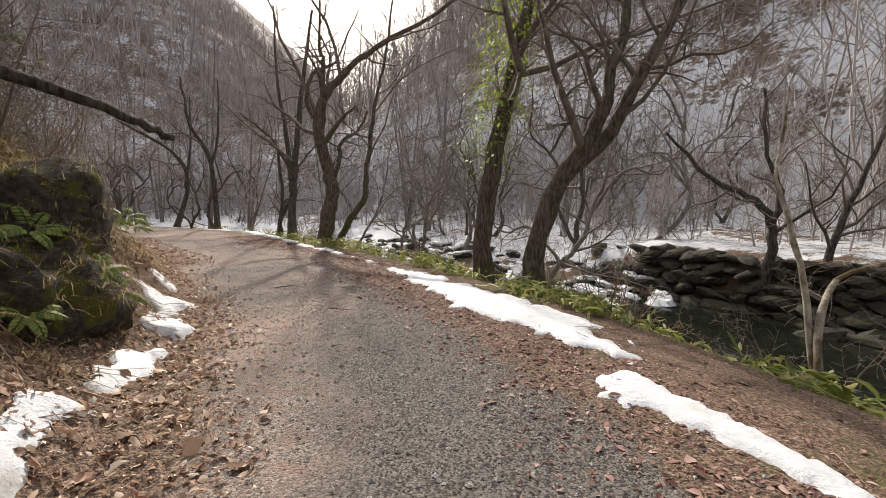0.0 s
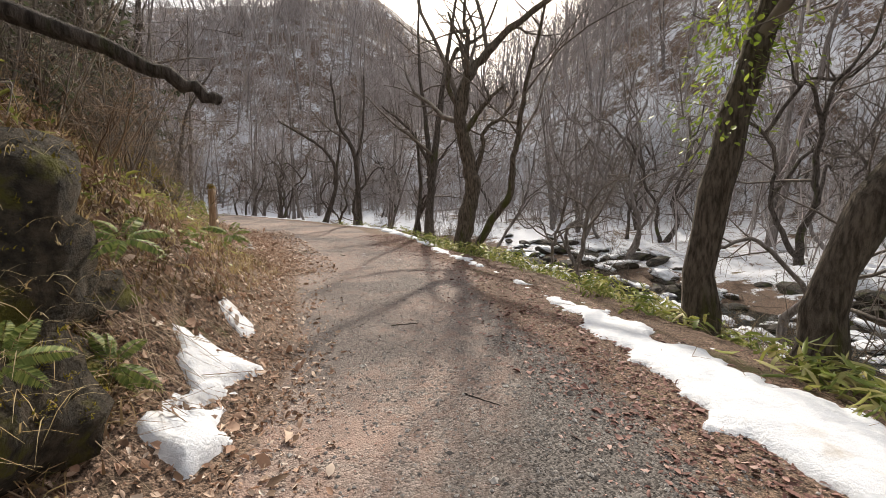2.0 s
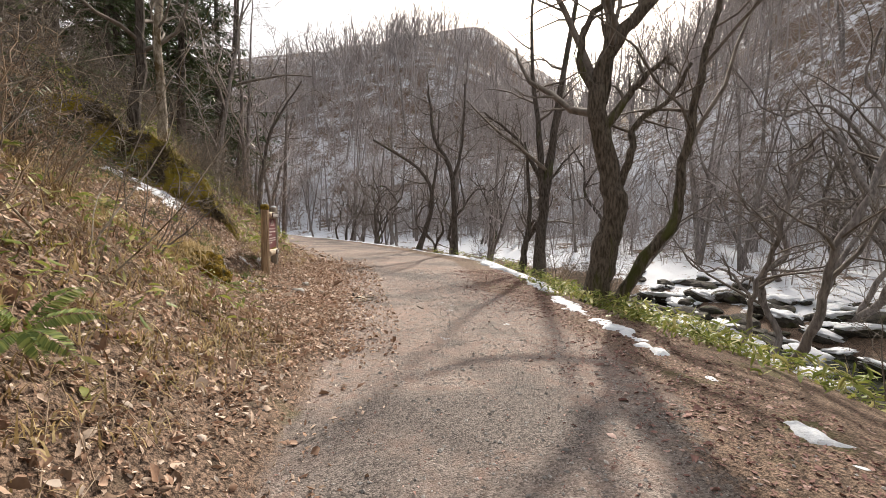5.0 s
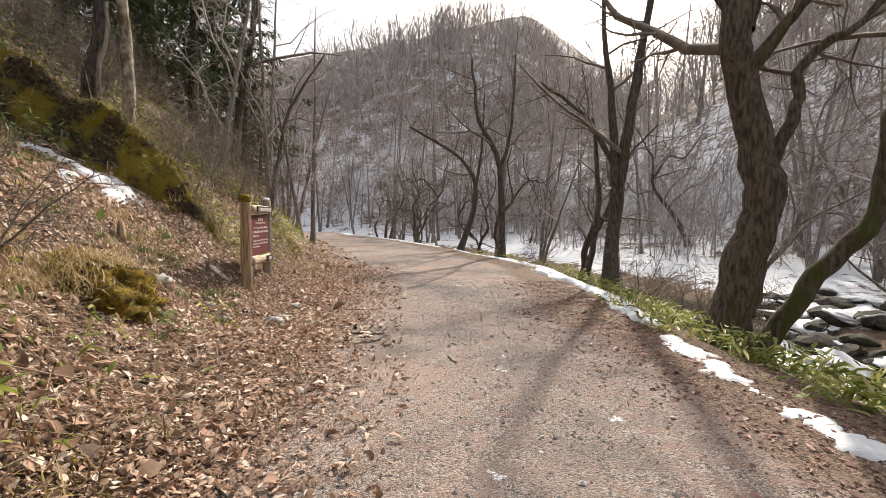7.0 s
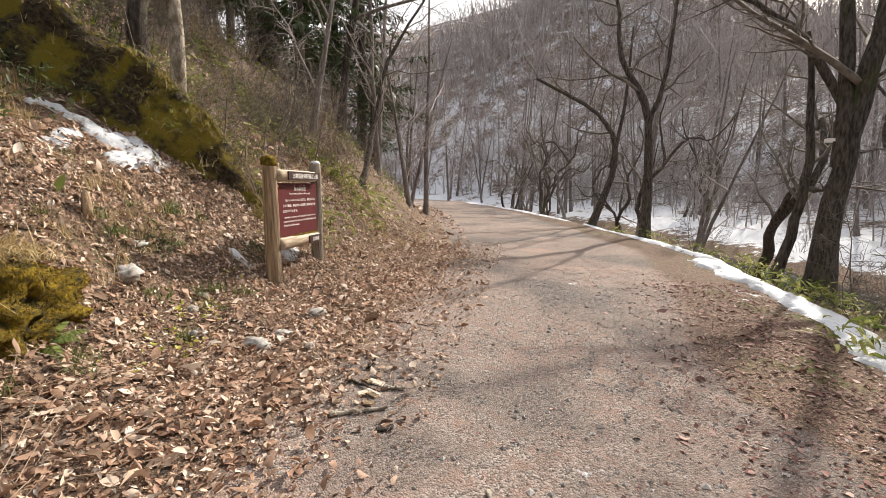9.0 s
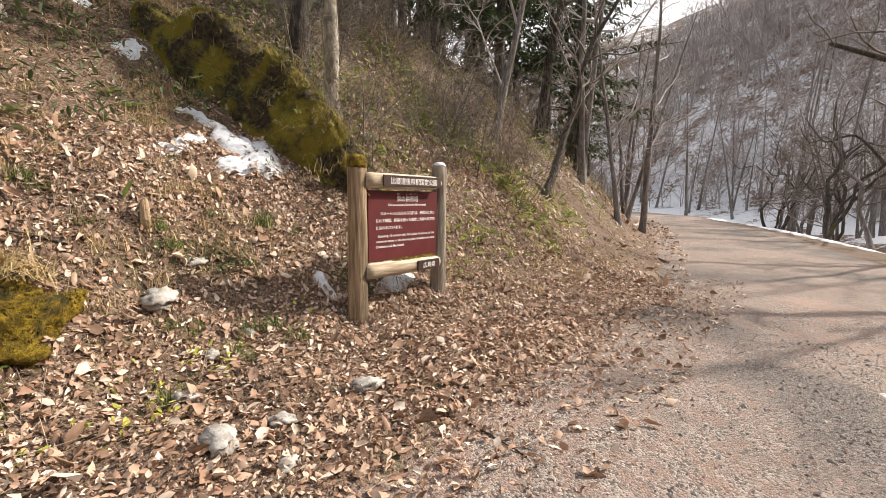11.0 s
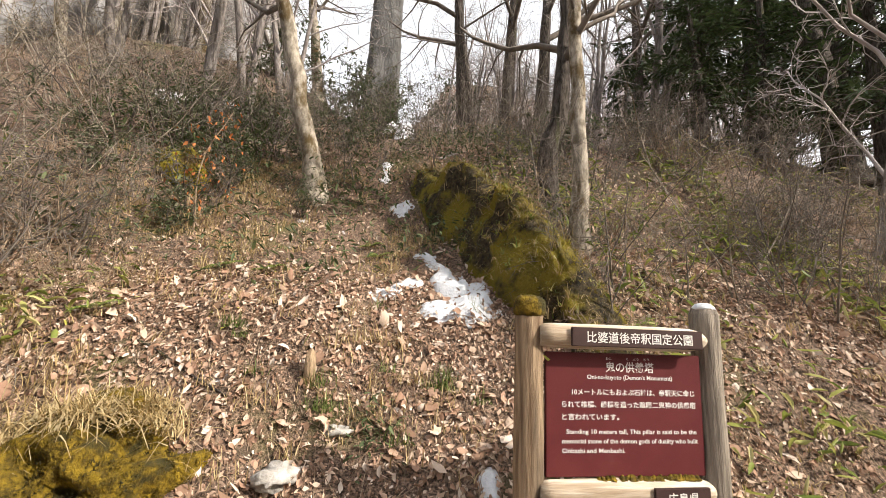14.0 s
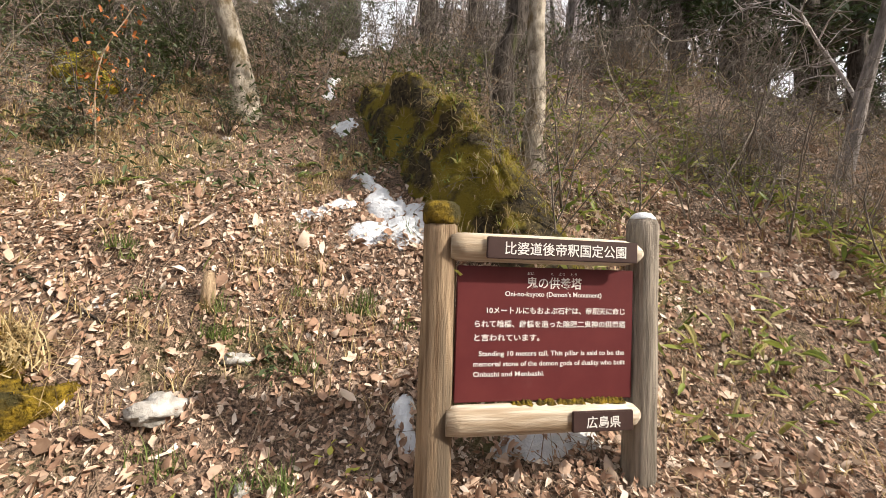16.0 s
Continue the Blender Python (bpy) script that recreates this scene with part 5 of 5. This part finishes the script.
dead_twigs(2600, (4.3, 6.4), (-6, -2.0), 51, "tangle of dead twigs and stalks on the bank", .42)
blades("dead_growth", spots(900, (3.3, 5.0), (-4.6, -2.15), 9, lambda x, y: (np.hypot(x + 2.8, y - 4.2) > .62) & (np.hypot(x + 1.66, y - 1.5) > .6) & (np.hypot(x + 2.03, y - 2.65) > .5)), 15, .2, M_DEADFERN, 9, "dark withered growth hanging on the bank", 1.3, .006)
blades("dead_growth", spots(700, (4.6, 6.0), (-5.6, -2.3), 10), 12, .22, M_DEADFERN, 10, "dark withered growth hanging on the bank", 1.2, .006)
blades("bank_moss", spots(2600, (4.2, 5.9), (-4.8, -2.2), 21, lambda x, y: sstep(.05, .3, fbm(x, y, 1.3)) * (np.hypot(x + 3.0, y - 4.3) > .75)), 12, .06, M_MOSS, 21, "yellow-green moss on the bank", 1.0, .006, .05, "moss")
dead_twigs(1500, (3.2, 4.8), (-5, -2.1), 55, "dead twigs hanging on the bank", .35)
dead_twigs(4500, (5.8, 7.6), (-8.5, -2.8), 52, "dead twigs and stalks lying among the leaves", .22)
dead_twigs(1600, (7.4, 9.2), (-7.5, -3.0), 53, "dead twigs and stalks on the bank beyond the sign", .4)
dead_twigs(700, (2.6, 7.6), (1.8, 4.5), 54, "dead stalks on the stream bank", .35)
dead_twigs(1400, (2.6, 7.0), (9.2, 13.5), 56, "dead brush over the far bank of the stream", .8)

# green broad-leaved cover: dwarf bamboo and low evergreens


def clump_leaves(name, centres, per, size, reach, mat, seed, label, slim=.4, rise=(.1, 1.0), category="bamboo", stems=True):
    rng = np.random.RandomState(seed)
    c = np.repeat(np.asarray(centres, float), per, 0)
    n = len(c)
    off = rng.normal(0, 1, (n, 3)) * np.array([reach, reach, 0])
    hgt = rng.uniform(*rise, n) ** 1.2
    at = c + off + np.stack([np.zeros(n), np.zeros(n), hgt], -1)
    at[:, 2] += height(at[:, 0], at[:, 1]) - c[:, 2]
    ob = new(name, leaves(name, at, size * rng.uniform(.6, 1.3, n), rng.uniform(0, 6.28, n), rng.normal(-.15, .45, n), mat, seed, .25, .35, slim))
    return tagged(ob, label, category, kind="stuff")


BANK = "green and straw dwarf bamboo along the stream bank"
clump_leaves("dwarf_bamboo", spots(230, (2.3, 5.2), (2.5, 5.2), 11, lambda x, y: .1 + .9 * sstep(-.05, .2, fbm(x, y, .8))), 26, .19, .16, M_BAMBOO, 11, BANK, .42, (.03, .3))
clump_leaves("dwarf_bamboo", spots(290, (5.0, 7.3), (2.4, 5.2), 12, lambda x, y: .4 + .6 * sstep(-.05, .2, fbm(x, y, .8))), 26, .15, .16, M_BAMBOO, 12, BANK, .42, (.03, .42))
clump_leaves("dwarf_bamboo", spots(80, (7.3, 9.4), (3.6, 6.4), 13), 24, .16, .2, M_BAMBOO, 13, BANK, .42, (.03, .45))
clump_leaves("dwarf_bamboo", spots(190, (7.5, 9.8), (-8.5, -3.9), 14), 20, .17, .22, M_BAMBOO, 14, "dwarf bamboo under the shrubs on the slope", .4, (.05, .5))
clump_leaves("dwarf_bamboo", spots(110, (4.4, 6.4), (-6.5, -2.6), 15), 18, .12, .16, M_BAMBOO, 15, "green leaves in the dry growth on the bank", .5, (.03, .3))
clump_leaves("low_evergreen", spots(460, (5.5, 7.0), (-10.5, -5.4), 16, lambda x, y: .15 + .85 * sstep(-.1, .2, fbm(x, y, .7))), 40, .10, .22, M_LOWGREEN, 16, "low dark evergreen shrubs on the slope", .5, (.03, .85), "shrub")
clump_leaves("low_evergreen", spots(90, (3.0, 4.9), (-6.5, -3.3), 17), 30, .08, .22, M_EVERGREEN, 17, "dark evergreen leaves above the boulder", .7, (.03, .6), "shrub")
clump_leaves("low_evergreen", spots(110, (7.0, 8.0), (-11.5, -6.0), 18), 30, .09, .24, M_LOWGREEN, 18, "low dark evergreen shrubs on the slope", .7, (.03, .5), "shrub")


clump_leaves("yellow_herb", np.array([stand(a, b) for a, b in ((-9.2, 10.0), (-9.45, 10.2), (-9.0, 10.1), (-9.7, 10.3), (-9.15, 9.8), (-9.55, 9.95), (-10.3, 10.6), (-11.5, 11.3), (-8.6, 9.7), (-8.8, 9.95), (-10.0, 8.4), (-10.6, 8.1), (-11.6, 8.5), (-9.0, 7.9), (-11.9, 11.6))]), 12, .055, .09, M_HERB, 19, "yellow-green herbs among the leaves", .9, (.02, .12), "herbs")


clump_leaves("low_evergreen", np.array([stand(-10.4, 9.85), stand(-10.45, 9.95), stand(-10.35, 9.9)]), 40, .06, .07, M_LOWGREEN, 22, "small evergreen seedling bush among the leaves", .7, (.02, .28), "shrub")


# ferns
def fern_kind(seed, reach):
    rng = np.random.RandomState(seed)
    root = new("fern")
    for k in range(7):
        a = k / 7 * 6.28 + rng.normal(0, .25)
        L = reach * rng.uniform(.7, 1.1)
        m = 30
        t = np.linspace(.12, 1, m)
        rib = np.stack([np.cos(a) * L * t, np.sin(a) * L * t, L * (.75 * t - .7 * t * t)], -1)
        at = np.repeat(rib, 2, 0)
        sgn = np.tile([1, -1], m)
        size = np.repeat(.19 * L * np.sin(np.pi * (t * .86 + .1)) + .01, 2)
        me = leaves("frond", at, size, a + sgn * 1.15, np.repeat(-.15 - .3 * t, 2), M_FERN, seed + k, .1, .15, .42, roll=np.zeros(2 * m))
        ob = part("frond", me, root)
    return root


fern_a, fern_b = fern_kind(1, .30), fern_kind(2, .24)
FERN = "green fern rosette on the mossy bank"
for i, (x, y, z, turn, tilt) in enumerate([(-2.42, 2.55, 1.12, 40, 40), (-2.5, 2.95, .75, 90, 45), (-2.35, 3.35, .5, 150, 40), (-2.35, 2.2, .6, 10, 45), (-2.55, 2.1, 1.3, 200, 30), (-2.75, 3.6, 1.15, 260, 35), (-4.4, 5.85, .95, 0, 35), (-4.0, 4.9, .8, 60, 40), (-8.75, 9.2, .3, 80, 20), (-10.6, 8.0, None, 100, 15), (-10.3, 7.6, None, 10, 15), (-12.0, 8.0, None, 60, 15), (-11.85, 8.3, None, 160, 15), (-12.6, 11.1, None, 30, 15), (-9.3, 7.7, None, 0, 15)]):
    kind = fern_a if i % 2 == 0 else fern_b
    z = ground_z(x, y) + .02 if z is None else max(z, ground_z(x, y))
    if i < 6:  # rooted on the boulder's face
        back = big[0].matrix_world.inverted()
        hit, spot, _, _ = big[0].ray_cast(back @ Vector((x + 2.5, y - 1.0, z + .2)), back.to_3x3() @ Vector((-1, .4, -.08)))
        if hit:
            x, y, z = big[0].matrix_world @ spot
    m = Matrix.Translation((x, y, z)) @ Matrix.Rotation(radians(-20), 4, "Z") @ Matrix.Rotation(radians(tilt), 4, "Y") @ Matrix.Rotation(radians(turn), 4, "Z")
    if i < 2:
        kind.matrix_world = m
        tagged(kind, FERN, "fern", "ferns")
    else:
        tagged(copy_thing(kind, m), FERN, "fern", "ferns")


# bare shrubs
def shrub_kind(seed, tall, stems, mat, label, group, density=1.0):
    rng = np.random.RandomState(seed)
    root = new("bare_shrub")
    tv, tf = [], []
    for k in range(stems):
        a, r = rng.uniform(0, 6.28), rng.rand() * .25
        way = (math.cos(a) * .55 + rng.normal(0, .15), math.sin(a) * .55 + rng.normal(0, .15), 1)
        p = wander(rng, (math.cos(a) * r, math.sin(a) * r, -.1), way, tall * rng.uniform(.6, 1.15), 7, .14, .0)
        r0 = rng.uniform(.006, .012)
        vs, fs = [], []
        if k < 3:
            tube(p, np.linspace(r0 * 1.3, .003, 8), 4, vs, fs)
            part("stem", mesh_from("stem", np.vstack(vs), np.vstack(fs), mat), root)
        else:
            tube(p, np.linspace(r0, .003, 8), 3, tv, tf)
        spray(rng, p, r0, .003, 2, tv, tf, density, .25, 1.0, 3, 0, .25, .42)
    part("crown", mesh_from("crown", np.vstack(tv), np.vstack(tf), mat), root)["kind"] = "stuff"
    return tagged(root, label, "shrub", group)


THICKET = ("leafless shrub with a tangle of grey-brown twigs", "leafless shrubs")
shrubs = [shrub_kind(200 + i, h, n, M_SHRUB if i % 2 else M_TWIG, *THICKET, d) for i, (h, n, d) in enumerate([(1.5, 8, 1.0), (1.1, 9, 1.0), (2.1, 8, 1.0), (0.8, 9, 1.0)])]
rng = np.random.RandomState(77)
regions = [(56, (4.5, 6.3), (-6.5, -2.9)), (72, (7.35, 9.6), (-9.5, -4.4)), (24, (5.4, 6.9), (-11, -6.5)), (22, (4.3, 5.7), (-8, -3.0)), (18, (2.4, 4.3), (-8.5, -4.2)), (26, (3.0, 9.0), (3.4, 5.6)), (28, (3, 9.4), (11.2, 20)), (20, (9.4, 11), (-9, -4)), (14, (6.9, 7.5), (-12, -7.5))]
first = 0
for n, qr, dr in regions:
    for _ in range(n):
        x, y = q_point(rng.uniform(*qr), rng.uniform(*dr))
        if math.hypot(x + 11.6, y - 9.4) < 1.4 or math.hypot(x + 2.7, y - 4.1) < .8:
            continue
        m = Matrix.Translation((x, y, ground_z(x, y))) @ Matrix.Rotation(rng.rand() * 6.28, 4, "Z") @ Matrix.Rotation(rng.normal(0, .18), 4, "X") @ Matrix.Scale(rng.uniform(.75, 1.3), 4)
        k = rng.randint(4)
        if math.hypot(x + 5.4, y - 7.8) < 1.9:
            continue
        if first < 4:
            shrubs[first].matrix_world = m
            first += 1
        else:
            copy_thing(shrubs[k], m)


# broad-leaved evergreens hanging over the bank
def evergreen_kind(seed, tall):
    rng = np.random.RandomState(seed)
    root = new("evergreen_shrub")
    tv, tf, at, way = [], [], [], []
    for k in range(7):
        a = rng.uniform(0, 6.28)
        p = wander(rng, (0, 0, -.1), (math.cos(a) * .5, math.sin(a) * .5, 1), tall * rng.uniform(.6, 1.1), 6, .15)
        vs, fs = [], []
        tube(p, np.linspace(.016, .004, 7), 4, vs, fs)
        part("stem", mesh_from("stem", np.vstack(vs), np.vstack(fs), M_BARK), root)
        for j in range(9):
            b = p[2 + j % 5]
            c = wander(rng, b, (rng.normal(), rng.normal(), .3), tall * .3, 3, .25)
            tube(c, [.006, .005, .004, .002], 3, tv, tf)
            for h in range(13):
                t = rng.uniform(.6, 3)
                i = min(2, int(t))
                at.append(c[i] + (c[i + 1] - c[i]) * (t - i) + rng.normal(0, .03, 3)), way.append(rng.uniform(0, 6.28))
    part("twig_mass", mesh_from("twig_mass", np.vstack(tv), np.vstack(tf), M_TWIG), root)["kind"] = "stuff"
    at = np.array(at)
    part("crown", leaves("crown", at, rng.uniform(.06, .13, len(at)), np.array(way), rng.normal(-.3, .4, len(at)), M_GLOSSY, seed, .2, .25, .8), root)["kind"] = "stuff"
    return tagged(root, "broad-leaved evergreen shrub with pale glossy leaves", "shrub", "evergreens on the bank")


M_GLOSSY = surf("glossy_leaf", (0.07, 0.09, 0.045), (0.14, 0.16, 0.09), 10, 0.6, 0, vary=[(0.05, 0.07, 0.03), (0.12, 0.14, 0.08), (0.22, 0.22, 0.14)], trans=.3, spec=.5)
evers = [evergreen_kind(71, 2.2), evergreen_kind(72, 1.6)]
for i, (x, y, s) in enumerate([(-5.3, 3.9, .8), (-5.9, 4.9, .9), (-6.7, 5.9, .8), (-7.2, 4.6, 1.1), (-4.9, 2.6, .9), (-8.2, 6.4, .7), (-11.0, 6.0, .75), (-10.2, 6.4, .6), (-11.6, 7.0, .5), (-13.2, 6.0, .8), (-14.2, 5.4, 1.0), (-9.4, 5.6, .8), (-12.6, 4.6, 1.1), (-15.2, 9.4, .9), (-10.6, 5.2, .9), (-12.4, 5.8, .7), (-16, 1.5, 1.5), (-17.6, .6, 1.8), (-19.4, 0, 1.7), (-14.6, .8, 1.7), (-22.4, 1.4, 1.8), (-17.0, 3.0, .9)]):
    m = Matrix.Translation(stand(x, y)) @ Matrix.Rotation(i * 1.9, 4, "Z") @ Matrix.Scale(s, 4)
    if i < 2:
        evers[i].matrix_world = m
    else:
        copy_thing(evers[i % 2], m)


# tall pale saplings
sap = shrub_kind(260, 3.4, 5, M_BARK_PALE, "tall pale leafless sapling clump on the slope", "pale saplings", .7)
spots_sap = [(-8.8, 4.2), (-9.7, 4.5), (-10.4, 3.6), (-7.7, 5.5), (-9.0, 2.4), (-10.7, 2.0), (-12.1, 1.5), (-8.0, 3.6), (-11.2, 5.0), (-9.2, 6.4), (-9.9, 5.4), (-8.6, 5.2), (-10.8, 4.6), (-8.2, 6.8), (-11.4, 3.4), (-9.4, 3.6), (-15.2, 8.2), (-14.6, 7.6), (-16.2, 7.4), (-13.8, 11.8), (-5.6, 5.4), (-6.2, 6.6), (-4.9, 4.4), (-5.8, 3.6)]
for i, (x, y) in enumerate(spots_sap):
    m = Matrix.Translation(stand(x, y)) @ Matrix.Rotation(i * 1.3, 4, "Z") @ Matrix.Scale(.8 + .12 * (i % 4), 4)
    if i == 0:
        sap.matrix_world = m
    else:
        copy_thing(sap, m)


# conifers
def conifer_kind(seed, tall):
    rng = np.random.RandomState(seed)
    root = new("conifer")
    tv, tf, bv, bf = [], [], [], []
    tube(wander(rng, (0, 0, -.3), (0, 0, 1), tall + .3, 10, .02), np.linspace(.03 * tall * .7, .03, 11), 8, tv, tf)
    at, way, size, pit = [], [], [], []
    z = tall * .16
    while z < tall * .98:
        for k in range(rng.randint(3, 6)):
            a = rng.uniform(0, 6.28)
            L = (tall - z) * .30 * rng.uniform(.6, 1.15) + .35
            p = wander(rng, (0, 0, z), (math.cos(a), math.sin(a), .15), L, 6, .1, -.05)
            tube(p, np.linspace(.03, .006, 7), 3, bv, bf)
            m = int(10 + L * 14)
            t = rng.uniform(.2, 1, m)
            i = np.minimum((t * 6).astype(int), 5)
            w = (t * 6 - i)[:, None]
            pos = p[i] * (1 - w) + p[i + 1] * w + rng.normal(0, .05, (m, 3))
            at.append(pos), size.append(rng.uniform(.18, .4, m)), way.append(a + rng.normal(0, .9, m)), pit.append(rng.normal(-.35, .35, m))
        z += rng.uniform(.22, .4)
    part("trunk", mesh_from("trunk", np.vstack(tv), np.vstack(tf), M_BARK), root)
    part("inner_crown", mesh_from("inner_crown", np.vstack(bv), np.vstack(bf), M_BARK), root)["kind"] = "stuff"
    part("crown", leaves("crown", np.vstack(at), np.concatenate(size), np.concatenate(way), np.concatenate(pit), M_EVERGREEN, seed, .1, .2, .5), root)["kind"] = "stuff"
    return tagged(root, "dark evergreen conifer with drooping boughs", "tree", "conifers on the slope")


cons = [conifer_kind(1, 12), conifer_kind(2, 9)]
for i, (x, y, s) in enumerate([(-24.5, 10.5, 1.1), (-21.2, 12.2, .8), (-27, 14.5, 1.2), (-24.2, 15.6, .9), (-29.5, 10, 1.2), (-20.0, 9.2, .45), (-28, 18, 1.0), (-22.2, 17.4, .6), (-33, 15, 1.2), (-18.6, 11.2, .7), (-25.5, 18.4, 1.0), (-30, 21, 1.1), (-20.6, 14.2, .7)]):
    m = Matrix.Translation(stand(x, y)) @ Matrix.Rotation(i * 2.1, 4, "Z") @ Matrix.Scale(s, 4)
    if i < 2:
        cons[i].matrix_world = m
    else:
        copy_thing(cons[i % 2], m)

# ivy on the leaning trunk
rng = np.random.RandomState(31)
n = 1500
t = rng.beta(1.6, 1.2, n)
ax = np.array([.15 + .75 * t, np.zeros(n), 2.2 + 3.9 * t]).T
ang = rng.uniform(0, 6.28, n)
rad = .22 + np.abs(rng.normal(0, .22, n))
pos = ax + np.stack([np.cos(ang) * rad - .12, np.sin(ang) * rad, rng.normal(0, .1, n)], -1)
part("ivy", leaves("ivy", pos, rng.uniform(.06, .12, n), ang, rng.normal(-.5, .5, n), M_IVY, 31, .2, .2, .9), tree_a, "bright green ivy leaves")


# ---------- wood on the ground and overhead ----------
def stick(name, pts, r0, r1, label, mat=M_BARK, seed=0, category="branch", sides=7, level=0):
    rng = np.random.RandomState(seed)
    vs, fs = [], []
    p = refine(pts, 4, r0 * .35, rng)
    tube(p, np.linspace(r0, r1, len(p)) * (1 + rng.normal(0, .08, len(p))), sides, vs, fs)
    if level:
        spray(rng, p, r0 * .5, r1 * .5, level, vs, fs, .8, .3, 1, 3, 0, .3, .3)
    return tagged(new(name, mesh_from(name, np.vstack(vs), np.vstack(fs), mat)), label, category)


stick("fallen_trunk", [(-2.62, 4.16, 1.97), (-2.75, 4.02, 2.06), (-3.0, 3.75, 2.2), (-3.7, 3.1, 2.5), (-4.6, 2.3, 2.85), (-5.8, 1.2, 2.9)], .034, .07, "dead dark trunk leaning out from the bank, broken end", M_BARK, 1)
GT = "thin dead stick lying on the ground"
for i, (x, y, a, L, r) in enumerate([(-7.79, 11.02, 20, .3, .014), (-7.43, 10.86, 75, .36, .02), (-6.36, 11.06, -30, .22, .014), (.75, 5.0, 20, .45, .008), (-1.1, 4.8, -20, .3, .005), (-9.2, 10.6, 50, .8, .012), (-9.6, 8.6, 110, 1.0, .014), (-7.2, 8.9, 60, .7, .01), (-6.9, 9.2, 10, .6, .008), (-8.9, 12.0, 35, .5, .008), (-6.0, 8.6, 5, .5, .012), (-10.95, 11.75, 30, .6, .012), (-2.4, 6.3, 30, .3, .006), (-8.1, 11.25, 140, .22, .02), (-7.6, 11.2, 60, .14, .018)]):
    c, s = math.cos(radians(a)) * L / 2, math.sin(radians(a)) * L / 2
    pts = [(x + c * k, y + s * k, ground_z(x + c * k, y + s * k) + r * .9) for k in (-1, -.4, .2, 1)]
    stick("stick", pts, r, r * .5, GT, M_BARK_PALE if i in (1, 2, 14) else M_BARK, 40 + i, "stick", 6)
rng = np.random.RandomState(91)
chip_mesh = [slab("bark_chip", .11, .05, .012, m, .005) for m in (M_BARK, M_POST, M_RAIL)]
for i in range(11):
    x, y = -7.7 + rng.normal(0, .17), 11.02 + rng.normal(0, .14)
    chip = new("bark_chip", chip_mesh[i % 3])
    chip.matrix_world = pose(x, y, ground_z(x, y) + .012, rng.uniform(-9, 9), rng.uniform(-9, 9), rng.uniform(0, 360)) @ Matrix.Diagonal((rng.uniform(.5, 1.4), rng.uniform(.5, 1.2), 1, 1))
    tagged(chip, "loose chip of bark on the gravel", "bark", "bark chips on the track")
# pale bare shrub leaning over the water
stick("leaning_branch", [(3.9, 3.9, -.9), (4.1, 4.2, .1), (4.6, 4.5, .5), (5.6, 4.4, .8), (6.6, 4.0, 1.2)], .045, .015, "pale crooked branch leaning over the stream", M_BARK_PALE, 9, level=2)
stick("leaning_branch", [(3.95, 3.95, -.9), (4.0, 4.4, .6), (3.9, 4.7, 1.5), (4.3, 5.2, 2.6)], .04, .012, "pale crooked branch leaning over the stream", M_BARK_PALE, 10, level=2)
stick("bare_sapling", [(2.4, 5.6, -.5), (2.6, 5.7, .4), (3.0, 5.9, 1.2)], .012, .004, "thin pale leafless sapling on the bank", M_BARK_PALE, 11, level=2)
# stump and upright green leaf on the slope
stump = new("broken_stump", lathe("broken_stump", [(-.05, .05), (.05, .045), (.14, .042), (.2, .03), (.22, .01)], 9, M_POST, .12, 3))
stump.location = stand(-10.25, 9.33)
tagged(stump, "small broken stump among the leaves", "stump")
gl = new("green_leaf", leaves("green_leaf", np.array([stand(-10.3, 9.12)]), np.array([.2]), np.array([2.4]), np.array([1.15]), M_FERN, 4, .2, .15, .75))
tagged(gl, "single upright bright green leaf", "leaf")
# sapling that kept its rust-coloured leaves
rust_rng = np.random.RandomState(17)
rust_tree = new("rusty_sapling")
rust_tree.location = stand(-10.4, 6.6)
tagged(rust_tree, "thin sapling holding withered rust-orange leaves", "sapling")
rust_path = wander(rust_rng, (0, 0, -.1), (-.1, -.1, 1), 1.9, 8, .08)
rv, rf = [], []
tube(rust_path, np.linspace(.012, .004, 9), 5, rv, rf)
part("stem", mesh_from("stem", np.vstack(rv), np.vstack(rf), M_SHRUB), rust_tree)
M_RUST = surf("rust_leaf", (0.42, 0.13, 0.04), (0.6, 0.24, 0.08), 20, 0.7, 0, vary=[(0.25, 0.08, 0.03), (0.55, 0.19, 0.06), (0.68, 0.32, 0.14)], trans=.4)
rust_at = rust_path[rust_rng.randint(2, 9, 110)] + rust_rng.normal(0, 1, (110, 3)) * np.array([.2, .2, .12])
part("foliage", leaves("foliage", rust_at, rust_rng.uniform(.04, .085, 110), rust_rng.uniform(0, 6.28, 110), rust_rng.normal(-.7, .4, 110), M_RUST, 17, .3, .4, .9, ragged=.3), rust_tree)["kind"] = "stuff"
# leaf caught at the corner of the board
caught = new("caught_leaf", leaves("caught_leaf", np.array([(-.50, -.055, 1.425)]), np.array([.13]), np.array([0.1]), np.array([-.45]), M_HERB, 5, .15, .1, .55, roll=np.array([1.3])))
caught.matrix_world = sign.matrix_world
tagged(caught, "yellow leaf caught at the corner of the maroon board", "leaf")
